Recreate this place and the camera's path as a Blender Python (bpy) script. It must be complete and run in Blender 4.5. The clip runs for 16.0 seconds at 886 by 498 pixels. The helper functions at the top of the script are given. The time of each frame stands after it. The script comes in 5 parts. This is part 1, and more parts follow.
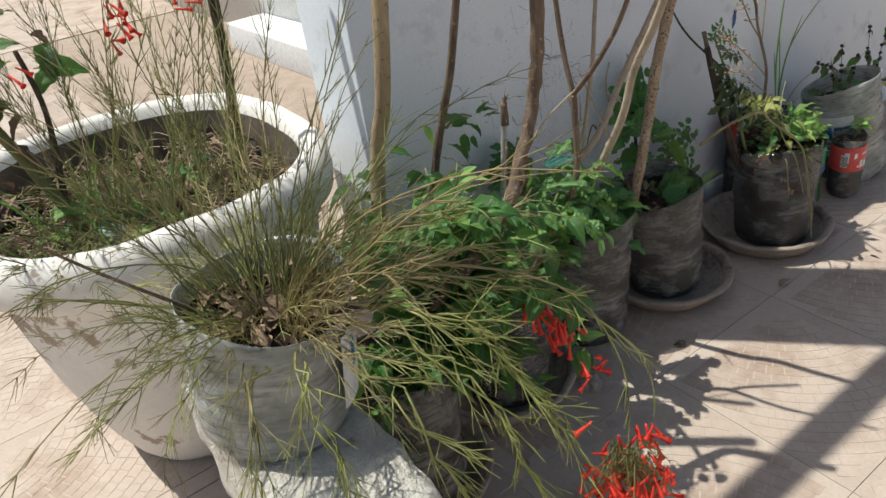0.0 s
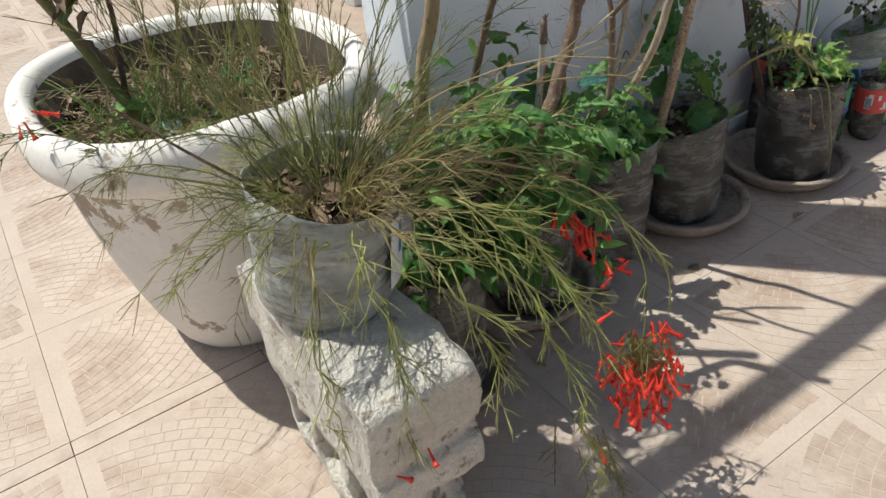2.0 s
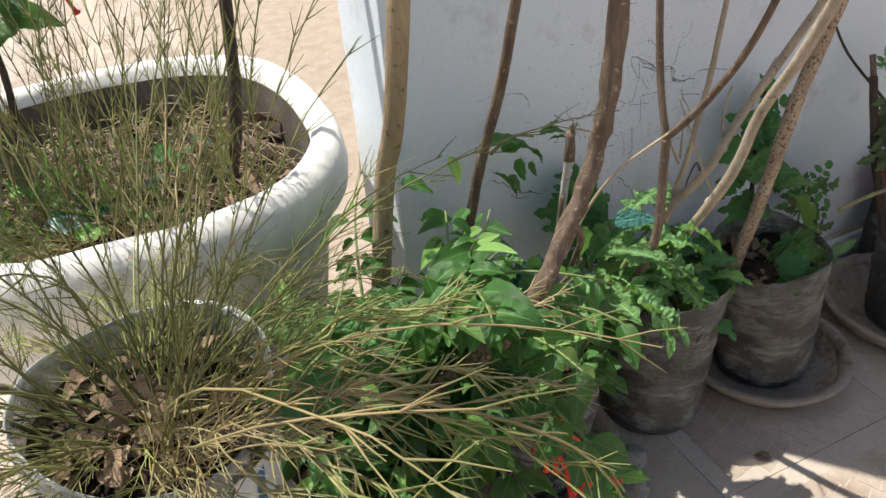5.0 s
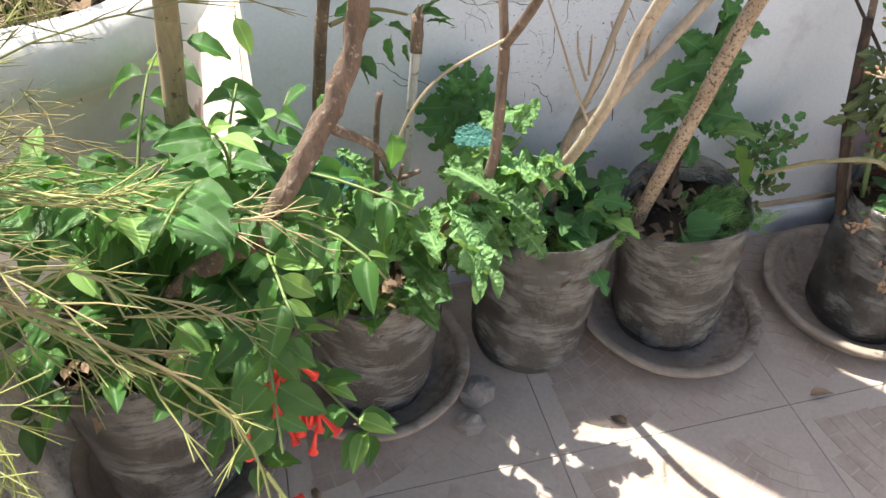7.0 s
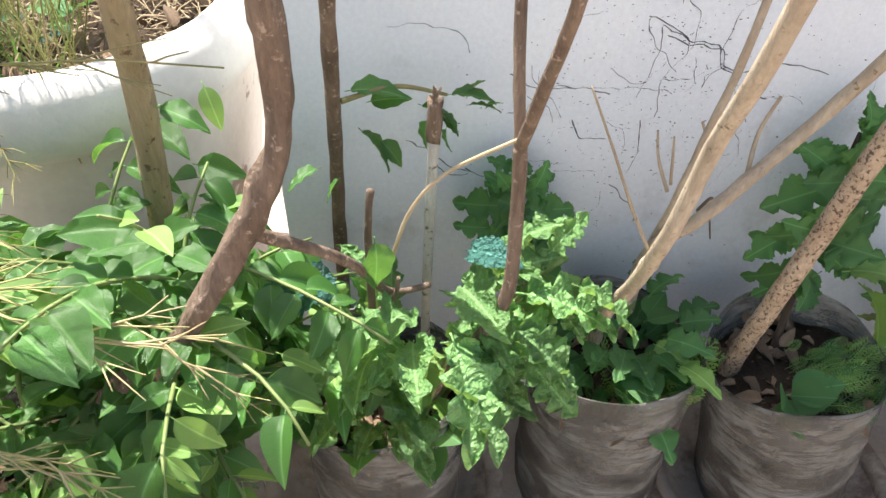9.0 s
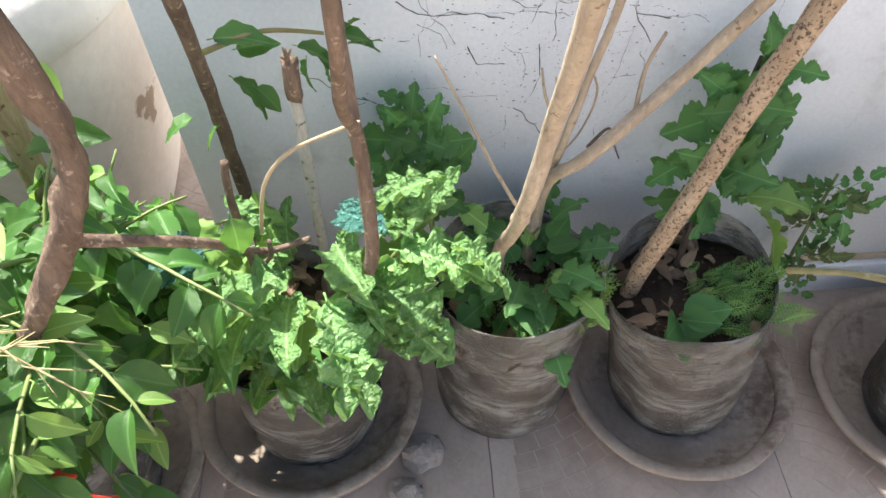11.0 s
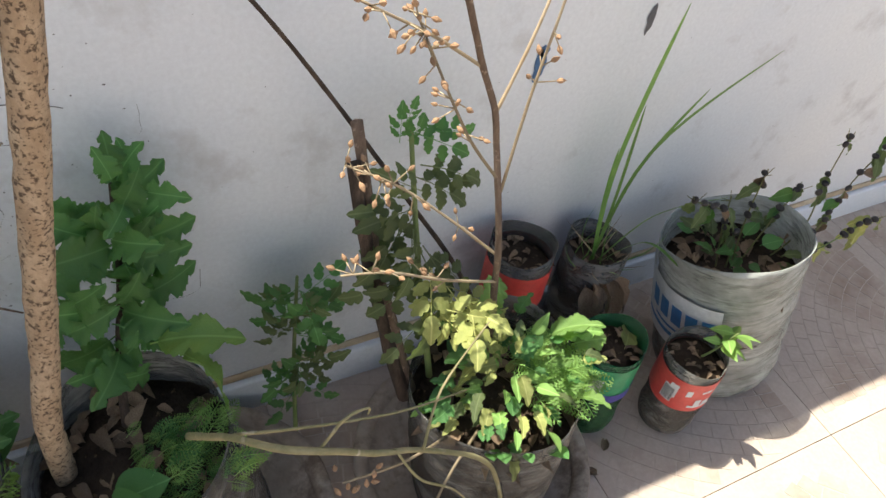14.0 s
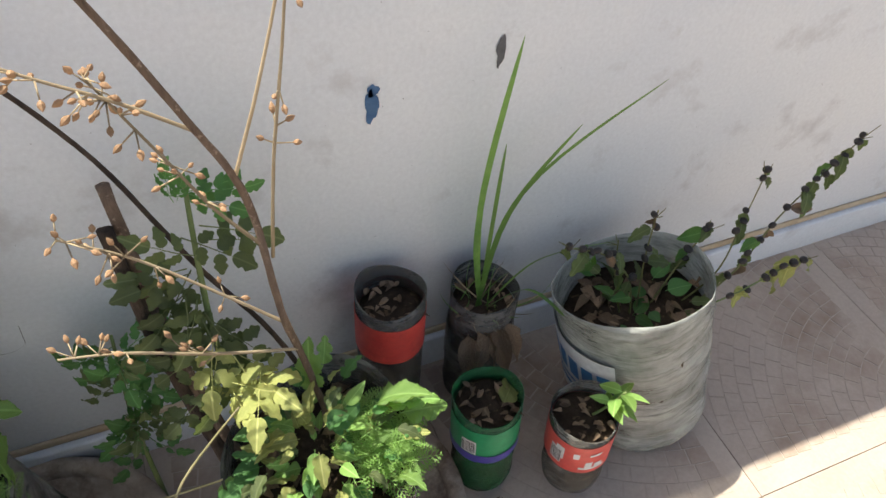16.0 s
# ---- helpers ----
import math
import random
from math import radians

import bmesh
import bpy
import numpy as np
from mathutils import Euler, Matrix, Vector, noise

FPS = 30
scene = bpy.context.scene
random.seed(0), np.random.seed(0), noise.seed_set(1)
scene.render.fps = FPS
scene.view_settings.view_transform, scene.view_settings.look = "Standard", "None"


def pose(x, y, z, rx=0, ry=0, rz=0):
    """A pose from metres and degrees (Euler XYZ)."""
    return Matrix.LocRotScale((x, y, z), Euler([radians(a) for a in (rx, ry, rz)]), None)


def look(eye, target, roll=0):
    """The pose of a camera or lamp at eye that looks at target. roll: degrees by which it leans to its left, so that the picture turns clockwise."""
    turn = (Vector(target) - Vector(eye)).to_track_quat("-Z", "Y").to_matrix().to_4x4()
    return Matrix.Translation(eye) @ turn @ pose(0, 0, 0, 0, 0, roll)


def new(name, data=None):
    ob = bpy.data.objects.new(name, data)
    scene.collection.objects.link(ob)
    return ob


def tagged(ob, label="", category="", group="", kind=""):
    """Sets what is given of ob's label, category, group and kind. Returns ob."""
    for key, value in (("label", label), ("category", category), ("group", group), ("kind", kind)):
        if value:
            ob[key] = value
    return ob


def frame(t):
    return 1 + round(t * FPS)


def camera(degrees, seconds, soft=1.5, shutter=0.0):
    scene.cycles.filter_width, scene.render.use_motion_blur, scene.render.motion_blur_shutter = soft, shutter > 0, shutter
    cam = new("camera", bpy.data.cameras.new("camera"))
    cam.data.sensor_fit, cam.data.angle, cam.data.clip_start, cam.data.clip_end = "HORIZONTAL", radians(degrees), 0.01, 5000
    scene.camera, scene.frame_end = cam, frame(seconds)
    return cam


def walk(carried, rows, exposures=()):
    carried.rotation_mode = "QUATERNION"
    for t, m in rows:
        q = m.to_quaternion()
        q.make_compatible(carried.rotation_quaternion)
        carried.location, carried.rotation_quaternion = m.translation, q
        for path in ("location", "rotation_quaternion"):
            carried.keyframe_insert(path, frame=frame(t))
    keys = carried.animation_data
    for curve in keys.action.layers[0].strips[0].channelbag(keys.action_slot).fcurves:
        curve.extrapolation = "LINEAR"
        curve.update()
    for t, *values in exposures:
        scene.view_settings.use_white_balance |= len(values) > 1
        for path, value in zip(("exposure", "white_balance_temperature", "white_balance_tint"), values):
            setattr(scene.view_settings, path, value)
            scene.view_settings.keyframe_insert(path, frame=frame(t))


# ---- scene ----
cam = camera(63.5, 16.0)
EXPOSURES = [(0.0, -0.05, 6350, 5), (3.7, 0.0, 6350, 5), (6.0, 0.85, 6500, 7), (7.0, 1.3, 6550, 8), (8.5, 1.42, 6550, 8), (11.0, 1.6, 6550, 8), (12.0, 1.48, 6600, 5), (13.0, 1.1, 6650, 6), (14.5, 0.88, 6700, 6), (16.0, 0.78, 6750, 6)]
PATH = [
    (0, (-0.621, -1.214, 1.157), (0.302, 0.23, 0.127), -8.2),
    (0.5, (-0.59, -1.14, 1.157), (0.209, 0.277, -0.007), -6.8),
    (1, (-0.621, -1.162, 1.166), (0.048, 0.244, -0.09), -7.6),
    (1.5, (-0.685, -1.224, 1.194), (0.067, 0.173, -0.024), -6.9),
    (2, (-0.724, -1.281, 1.158), (0.108, 0.116, -0.007), -6.3),
    (2.5, (-0.676, -1.253, 1.11), (0.199, 0.143, -0.024), -5.9),
    (3, (-0.578, -1.184, 1.111), (0.209, 0.332, 0.07), -6.3),
    (3.5, (-0.482, -1.119, 1.127), (0.22, 0.432, 0.077), -4.8),
    (3.7, (-0.46, -1.082, 1.122), (0.253, 0.48, 0.096), -4.8),
    (5.8, (-0.198, -0.967, 1.111), (0.334, 0.47, -0.174), -1.3),
    (6, (-0.159, -0.966, 1.096), (0.349, 0.431, -0.242), 0.6),
    (6.5, (-0.066, -0.968, 1.079), (0.357, 0.386, -0.331), 1.9),
    (7, (0.032, -0.957, 1.064), (0.448, 0.413, -0.333), 3.4),
    (7.5, (0.113, -0.89, 1.039), (0.501, 0.496, -0.35), 5.7),
    (8, (0.172, -0.847, 1.008), (0.471, 0.661, -0.271), 4.9),
    (8.5, (0.178, -0.826, 0.992), (0.313, 0.704, -0.289), 1.8),
    (8.7, (0.188, -0.816, 0.986), (0.275, 0.742, -0.264), 1.6),
    (10.8, (0.303, -0.719, 1.082), (0.277, 0.515, -0.492), -2.9),
    (11, (0.327, -0.73, 1.063), (0.387, 0.522, -0.496), -0.8),
    (11.5, (0.415, -0.726, 1.06), (0.708, 0.553, -0.448), 1.9),
    (12, (0.469, -0.724, 1.051), (0.988, 0.558, -0.394), 6.4),
    (12.5, (0.534, -0.705, 1.059), (1.217, 0.598, -0.295), 6.1),
    (13, (0.601, -0.671, 1.053), (1.304, 0.568, -0.351), 8.8),
    (13.5, (0.677, -0.643, 1.034), (1.407, 0.513, -0.425), 10.5),
    (14, (0.737, -0.628, 1.042), (1.491, 0.521, -0.41), 10.4),
    (14.5, (0.795, -0.615, 1.057), (1.492, 0.579, -0.389), 7.5),
    (15, (0.876, -0.629, 1.052), (1.62, 0.529, -0.398), 10.2),
    (15.5, (0.959, -0.651, 1.054), (1.541, 0.532, -0.451), 5.2),
    (16, (1.03, -0.649, 1.059), (1.63, 0.567, -0.411), 5.2),
]
walk(cam, [(t, look(eye, target, roll)) for t, eye, target, roll in PATH], EXPOSURES)

# ---- light ----
SUN_D = Vector((0.65, -0.76, 0.0)).normalized()
SUN_EL = radians(65)
sun_way = Vector((SUN_D.x * math.cos(SUN_EL), SUN_D.y * math.cos(SUN_EL), -math.sin(SUN_EL)))
sun = new("sun", bpy.data.lights.new("sun", "SUN"))
sun.data.energy, sun.data.angle, sun.data.color = 5.0, radians(0.6), (1.0, 0.95, 0.87)
sun.matrix_world = look((0, 0, 8), Vector((0, 0, 8)) + sun_way)
world = bpy.data.worlds.new("sky")
scene.world = world
world.use_nodes = True
sky = world.node_tree.nodes.new("ShaderNodeTexSky")
sky.sky_type, sky.sun_disc, sky.sun_elevation = "NISHITA", False, SUN_EL
sky.air_density, sky.dust_density, sky.ozone_density = 1.0, 2.2, 0.8
sky.sun_rotation = math.atan2(-SUN_D.x, -SUN_D.y)
back = world.node_tree.nodes["Background"]
back.inputs["Strength"].default_value = 0.092
world.node_tree.links.new(sky.outputs["Color"], back.inputs["Color"])


# ---- materials ----
def tree(name):
    m = bpy.data.materials.new(name)
    m.use_nodes = True
    nt = m.node_tree
    return m, nt, nt.nodes["Principled BSDF"], nt.nodes["Material Output"]


def nd(nt, kind, **sets):
    n = nt.nodes.new(kind)
    for k, v in sets.items():
        n.inputs[k.replace("_", " ")].default_value = v
    return n


def mixed(nt, fac, a, b, mode="MIX"):
    n = nt.nodes.new("ShaderNodeMix")
    n.data_type, n.blend_type = "RGBA", mode
    for sock, v in ((n.inputs[0], fac), (n.inputs[6], a), (n.inputs[7], b)):
        if hasattr(v, "is_linked"):
            nt.links.new(v, sock)
        elif sock.type == "RGBA":
            sock.default_value = (*v, 1)
        else:
            sock.default_value = v
    return n.outputs[2]


def ramp(nt, value, lo, hi):
    n = nt.nodes.new("ShaderNodeMapRange")
    n.inputs["From Min"].default_value, n.inputs["From Max"].default_value = lo, hi
    nt.links.new(value, n.inputs["Value"])
    return n.outputs["Result"]


def noise_of(nt, coord, scale, detail=4.0, rough=0.55, stretch=(1, 1, 1)):
    mp = nt.nodes.new("ShaderNodeMapping")
    mp.inputs["Scale"].default_value = stretch
    nt.links.new(coord, mp.inputs["Vector"])
    n = nd(nt, "ShaderNodeTexNoise", Scale=scale, Detail=detail, Roughness=rough)
    nt.links.new(mp.outputs["Vector"], n.inputs["Vector"])
    return n.outputs["Fac"]


def bump(nt, bsdf, height, strength, dist=0.002):
    b = nd(nt, "ShaderNodeBump", Strength=strength, Distance=dist)
    nt.links.new(height, b.inputs["Height"])
    nt.links.new(b.outputs["Normal"], bsdf.inputs["Normal"])


def surf(name, c1, c2, scale=8.0, fine=90.0, rough=0.75, relief=0.4, c3=None, spots=(0.62, 0.7), spot_scale=14.0, stretch=(1, 1, 1), vary=0.0, spec=0.35, dist=0.002, grain_dark=0.5):
    """A solid surface: two colours in large patches, grain, spots of a third colour, relief."""
    m, nt, p, out = tree(name)
    co = nt.nodes.new("ShaderNodeTexCoord").outputs["Object"]
    big = noise_of(nt, co, scale, 5, 0.6, stretch)
    grain = noise_of(nt, co, fine, 5, 0.65, stretch)
    col = mixed(nt, ramp(nt, big, 0.35, 0.65), c1, c2)
    col = mixed(nt, ramp(nt, grain, 0.3, 0.75), col, mixed(nt, grain_dark, col, tuple(0.55 * x for x in c1)))
    if c3:
        col = mixed(nt, ramp(nt, noise_of(nt, co, spot_scale, 6, 0.65), *spots), col, c3)
    if vary:
        info = nt.nodes.new("ShaderNodeObjectInfo").outputs["Random"]
        hsv = nd(nt, "ShaderNodeHueSaturation", Saturation=1.0)
        nt.links.new(ramp(nt, info, -0.5 / vary, 0.5 / vary + 1), hsv.inputs["Fac"])
        hsv.inputs["Fac"].default_value = 1
        mp = nt.nodes.new("ShaderNodeMapRange")
        mp.inputs["To Min"].default_value, mp.inputs["To Max"].default_value = 1 - vary, 1 + vary
        nt.links.new(info, mp.inputs["Value"])
        nt.links.new(mp.outputs["Result"], hsv.inputs["Value"])
        for l in list(hsv.inputs["Fac"].links):
            nt.links.remove(l)
        nt.links.new(col, hsv.inputs["Color"])
        col = hsv.outputs["Color"]
    nt.links.new(col, p.inputs["Base Color"])
    p.inputs["Roughness"].default_value = rough
    p.inputs["Specular IOR Level"].default_value = spec
    h = nt.nodes.new("ShaderNodeMath")
    h.operation = "ADD"
    nt.links.new(big, h.inputs[0])
    nt.links.new(grain, h.inputs[1])
    bump(nt, p, h.outputs[0], relief, dist)
    return m


def leafy(name, c1, c2, through_col, rough=0.42, vein=0.5, relief=0.3, scale=60.0, vary=0.35):
    """A leaf: two greens, a paler midrib, gloss, and light that comes through."""
    m, nt, p, out = tree(name)
    tc = nt.nodes.new("ShaderNodeTexCoord")
    co = tc.outputs["Object"]
    big = noise_of(nt, co, scale, 3, 0.5)
    col = mixed(nt, ramp(nt, big, 0.3, 0.7), c1, c2)
    sep = nt.nodes.new("ShaderNodeSeparateXYZ")
    nt.links.new(co, sep.inputs[0])
    ab = nt.nodes.new("ShaderNodeMath")
    ab.operation = "ABSOLUTE"
    nt.links.new(sep.outputs["X"], ab.inputs[0])
    rib = ramp(nt, ab.outputs[0], 0.022, 0.008)
    col = mixed(nt, rib, col, mixed(nt, vein, col, tuple(min(1, 1.9 * x + 0.06) for x in c2)))
    info = nt.nodes.new("ShaderNodeObjectInfo").outputs["Random"]
    hsv = nd(nt, "ShaderNodeHueSaturation", Saturation=1.0)
    mp = nt.nodes.new("ShaderNodeMapRange")
    mp.inputs["To Min"].default_value, mp.inputs["To Max"].default_value = 1 - vary, 1 + vary
    nt.links.new(info, mp.inputs["Value"])
    nt.links.new(mp.outputs["Result"], hsv.inputs["Value"])
    nt.links.new(col, hsv.inputs["Color"])
    nt.links.new(hsv.outputs["Color"], p.inputs["Base Color"])
    p.inputs["Roughness"].default_value = rough
    bump(nt, p, big, relief, 0.02)
    tr = nt.nodes.new("ShaderNodeBsdfTranslucent")
    tr.inputs["Color"].default_value = (*through_col, 1)
    mx = nt.nodes.new("ShaderNodeMixShader")
    mx.inputs[0].default_value = 0.32
    nt.links.new(p.outputs[0], mx.inputs[1])
    nt.links.new(tr.outputs[0], mx.inputs[2])
    nt.links.new(mx.outputs[0], out.inputs["Surface"])
    return m


def plastic(name, c1, c2, clear, rough=0.22, streak=(1.3, 1.3, 1.7)):
    """Thin cloudy plastic, smeared and wrinkled, partly see-through."""
    m, nt, p, out = tree(name)
    co = nt.nodes.new("ShaderNodeTexCoord").outputs["Object"]
    big = noise_of(nt, co, 9.0, 5, 0.62, streak)
    fine = noise_of(nt, co, 26.0, 5, 0.62, (0.8, 0.8, 4.5))
    col = mixed(nt, ramp(nt, big, 0.35, 0.68), c1, c2)
    col = mixed(nt, ramp(nt, fine, 0.5, 0.75), col, tuple(0.4 * x for x in c1))
    nt.links.new(col, p.inputs["Base Color"])
    p.inputs["Roughness"].default_value = rough
    h = nt.nodes.new("ShaderNodeMath")
    h.operation = "ADD"
    nt.links.new(big, h.inputs[0])
    nt.links.new(fine, h.inputs[1])
    bump(nt, p, h.outputs[0], 0.75, 0.010)
    t = nt.nodes.new("ShaderNodeBsdfTransparent")
    t.inputs["Color"].default_value = (0.86, 0.87, 0.85, 1)
    mx = nt.nodes.new("ShaderNodeMixShader")
    mp = nt.nodes.new("ShaderNodeMapRange")
    mp.inputs["From Min"].default_value, mp.inputs["From Max"].default_value = 0.35, 0.7
    mp.inputs["To Min"].default_value, mp.inputs["To Max"].default_value = 1 - clear, 1 - clear * 0.35
    nt.links.new(big, mp.inputs["Value"])
    nt.links.new(mp.outputs["Result"], mx.inputs[0])
    nt.links.new(t.outputs[0], mx.inputs[1])
    nt.links.new(p.outputs[0], mx.inputs[2])
    nt.links.new(mx.outputs[0], out.inputs["Surface"])
    return m


M = {}
M["paint"] = surf("wall_paint", (0.75, 0.79, 0.85), (0.84, 0.865, 0.89), 1.6, 160, 0.85, 0.10, (0.56, 0.565, 0.58), (0.56, 0.72), 7.0, grain_dark=0.24)
M["white_paint"] = surf("white_paint", (0.78, 0.79, 0.80), (0.86, 0.86, 0.85), 1.5, 40, 0.85, 0.2)
M["crack"] = surf("crack_dark", (0.10, 0.10, 0.11), (0.20, 0.20, 0.21), 20, 90, 0.9, 0.2)
M["rust_line"] = surf("ochre_stain", (0.55, 0.42, 0.27), (0.68, 0.58, 0.44), 9, 70, 0.85, 0.2)
M["tile"] = surf("floor_tile", (0.48, 0.39, 0.323), (0.57, 0.48, 0.403), 3.0, 120, 0.6, 0.12, (0.29, 0.20, 0.145), (0.46, 0.70), 3.5, vary=0.05, grain_dark=0.3)
M["tile_dirt"] = surf("tile_groove", (0.455, 0.368, 0.304), (0.54, 0.453, 0.38), 3.0, 120, 0.8, 0.12, grain_dark=0.3)
M["grout"] = surf("grout", (0.36, 0.28, 0.22), (0.44, 0.36, 0.29), 12, 90, 0.9, 0.3)
M["concrete"] = surf("white_concrete", (0.74, 0.71, 0.66), (0.80, 0.77, 0.72), 4, 60, 0.85, 0.45, (0.36, 0.29, 0.23), (0.575, 0.60), 6.0, grain_dark=0.25)
M["block"] = surf("old_concrete_block", (0.74, 0.69, 0.60), (0.84, 0.80, 0.72), 9, 140, 0.95, 1.0, (0.34, 0.28, 0.22), (0.58, 0.66), 30.0, dist=0.012)
M["clay"] = surf("grey_clay", (0.30, 0.235, 0.185), (0.44, 0.365, 0.295), 9, 80, 0.85, 0.7, (0.16, 0.115, 0.085), (0.54, 0.68), 10.0)
# planter's inside: its shade is painted into this colour along with soil stain
M["shaded_soil_stain"] = surf("shaded_soil_stain", (0.10, 0.08, 0.06), (0.20, 0.165, 0.13), 7, 90, 0.9, 0.5, (0.40, 0.36, 0.31), (0.6, 0.72), 9.0)
M["vine"] = surf("dry_vine", (0.24, 0.22, 0.10), (0.36, 0.31, 0.17), 30, 160, 0.8, 0.5, (0.50, 0.43, 0.30), (0.6, 0.68), 40.0)
M["soil"] = surf("soil", (0.035, 0.025, 0.018), (0.085, 0.06, 0.042), 22, 120, 0.95, 1.0, (0.17, 0.12, 0.075), (0.6, 0.66), 60.0, dist=0.008, spec=0.1)
M["mulch"] = surf("dry_leaf", (0.19, 0.125, 0.08), (0.35, 0.25, 0.165), 30, 120, 0.8, 0.5, vary=0.5)
M["straw"] = surf("straw", (0.38, 0.29, 0.18), (0.52, 0.42, 0.28), 20, 80, 0.8, 0.3, vary=0.4)
M["pale_wood"] = surf("pale_bark", (0.42, 0.33, 0.24), (0.58, 0.48, 0.36), 45, 260, 0.85, 0.9, (0.20, 0.14, 0.09), (0.60, 0.68), 110.0, (1, 1, 0.35), dist=0.004)
M["speckled_wood"] = surf("speckled_bark", (0.44, 0.31, 0.20), (0.60, 0.46, 0.32), 50, 260, 0.85, 1.0, (0.11, 0.075, 0.05), (0.52, 0.60), 230.0, (1, 1, 0.6), dist=0.004)
M["brown_wood"] = surf("brown_bark", (0.14, 0.095, 0.068), (0.29, 0.205, 0.15), 60, 300, 0.85, 1.0, (0.44, 0.33, 0.25), (0.58, 0.68), 140.0, (1, 1, 0.22), dist=0.005)
M["dark_wood"] = surf("dark_bark", (0.05, 0.034, 0.025), (0.13, 0.09, 0.065), 60, 300, 0.85, 1.0, stretch=(1, 1, 0.22), dist=0.005)
M["grey_wood"] = surf("grey_bark", (0.46, 0.43, 0.39), (0.60, 0.58, 0.55), 60, 300, 0.85, 0.9, (0.16, 0.11, 0.08), (0.58, 0.63), 120.0, (1, 1, 0.3), dist=0.004)
M["stake"] = surf("stake_bark", (0.38, 0.28, 0.165), (0.55, 0.43, 0.27), 45, 260, 0.85, 1.0, (0.16, 0.10, 0.06), (0.585, 0.65), 90.0, (1, 1, 0.15), dist=0.005)
M["rush"] = surf("rush_stem", (0.115, 0.13, 0.042), (0.26, 0.245, 0.095), 5, 60, 0.6, 0.2, (0.33, 0.25, 0.12), (0.5, 0.62), 4.0)
M["rush_pale"] = surf("pale_rush_stem", (0.25, 0.27, 0.075), (0.40, 0.39, 0.15), 5, 60, 0.6, 0.2, (0.42, 0.34, 0.19), (0.55, 0.65), 4.0)
M["stem_green"] = surf("green_stem", (0.16, 0.23, 0.07), (0.28, 0.32, 0.13), 14, 70, 0.55, 0.2)
M["flower"] = surf("red_petal", (0.72, 0.03, 0.02), (0.85, 0.09, 0.05), 40, 120, 0.5, 0.2, vary=0.2)
M["leaf_dark"] = leafy("glossy_leaf", (0.03, 0.105, 0.022), (0.085, 0.20, 0.045), (0.2, 0.42, 0.06), 0.33)
M["leaf_kale"] = leafy("pale_green_leaf", (0.13, 0.28, 0.09), (0.20, 0.36, 0.13), (0.3, 0.5, 0.1), 0.45, relief=0.9, scale=9)
M["leaf_blue"] = leafy("blue_green_leaf", (0.05, 0.17, 0.15), (0.09, 0.25, 0.21), (0.1, 0.28, 0.16), 0.5, relief=1.0, scale=12)
M["leaf_lobed"] = leafy("matt_green_leaf", (0.055, 0.16, 0.045), (0.09, 0.22, 0.06), (0.16, 0.38, 0.07), 0.5)
M["leaf_olive"] = leafy("olive_leaf", (0.075, 0.11, 0.04), (0.13, 0.16, 0.06), (0.2, 0.28, 0.07), 0.55)
M["leaf_pale"] = leafy("yellowed_leaf", (0.25, 0.31, 0.08), (0.44, 0.43, 0.15), (0.5, 0.5, 0.15), 0.55)
M["leaf_light"] = leafy("fresh_leaf", (0.16, 0.31, 0.07), (0.25, 0.42, 0.11), (0.35, 0.55, 0.1), 0.45)
M["grass"] = leafy("grass_blade", (0.08, 0.19, 0.04), (0.16, 0.29, 0.07), (0.25, 0.45, 0.08), 0.4, vein=0.0)
M["berry"] = surf("black_berry", (0.02, 0.018, 0.018), (0.05, 0.04, 0.035), 30, 90, 0.35, 0.2)
M["pod"] = surf("dry_pod", (0.30, 0.17, 0.09), (0.46, 0.30, 0.18), 40, 100, 0.7, 0.3, vary=0.25)
M["plastic_grey"] = plastic("cloudy_plastic", (0.11, 0.10, 0.085), (0.37, 0.355, 0.325), 0.52, 0.25)
M["plastic_clear"] = plastic("clear_plastic", (0.42, 0.44, 0.41), (0.62, 0.645, 0.61), 0.50)
M["plastic_dark"] = plastic("dark_plastic", (0.05, 0.043, 0.036), (0.29, 0.28, 0.26), 0.45, 0.15)
M["plastic_green"] = plastic("green_plastic", (0.01, 0.09, 0.03), (0.03, 0.2, 0.07), 0.35)
M["label_red"] = surf("red_label", (0.66, 0.07, 0.06), (0.74, 0.12, 0.1), 12, 90, 0.4, 0.15)
M["label_white"] = surf("white_label", (0.72, 0.74, 0.76), (0.82, 0.83, 0.84), 12, 90, 0.4, 0.15)
M["label_blue"] = surf("blue_print", (0.05, 0.18, 0.45), (0.08, 0.28, 0.55), 12, 90, 0.4, 0.1)
M["label_green"] = surf("green_label", (0.02, 0.26, 0.11), (0.04, 0.34, 0.15), 12, 90, 0.35, 0.1)
M["label_violet"] = surf("violet_print", (0.06, 0.05, 0.3), (0.1, 0.1, 0.4), 12, 90, 0.35, 0.1)
M["ink"] = surf("dark_print", (0.03, 0.03, 0.03), (0.08, 0.08, 0.08), 12, 90, 0.5, 0.1)
M["stone"] = surf("grey_stone", (0.30, 0.26, 0.23), (0.42, 0.37, 0.33), 14, 80, 0.9, 0.9, dist=0.006)
M["pipe"] = surf("grey_pipe", (0.42, 0.43, 0.43), (0.52, 0.53, 0.52), 6, 60, 0.5, 0.2)
M["blue_paint"] = surf("blue_dab", (0.05, 0.13, 0.28), (0.1, 0.2, 0.36), 30, 90, 0.6, 0.2)
M["foil"] = surf("pale_blue_bag", (0.35, 0.55, 0.52), (0.5, 0.68, 0.64), 20, 60, 0.35, 0.6)


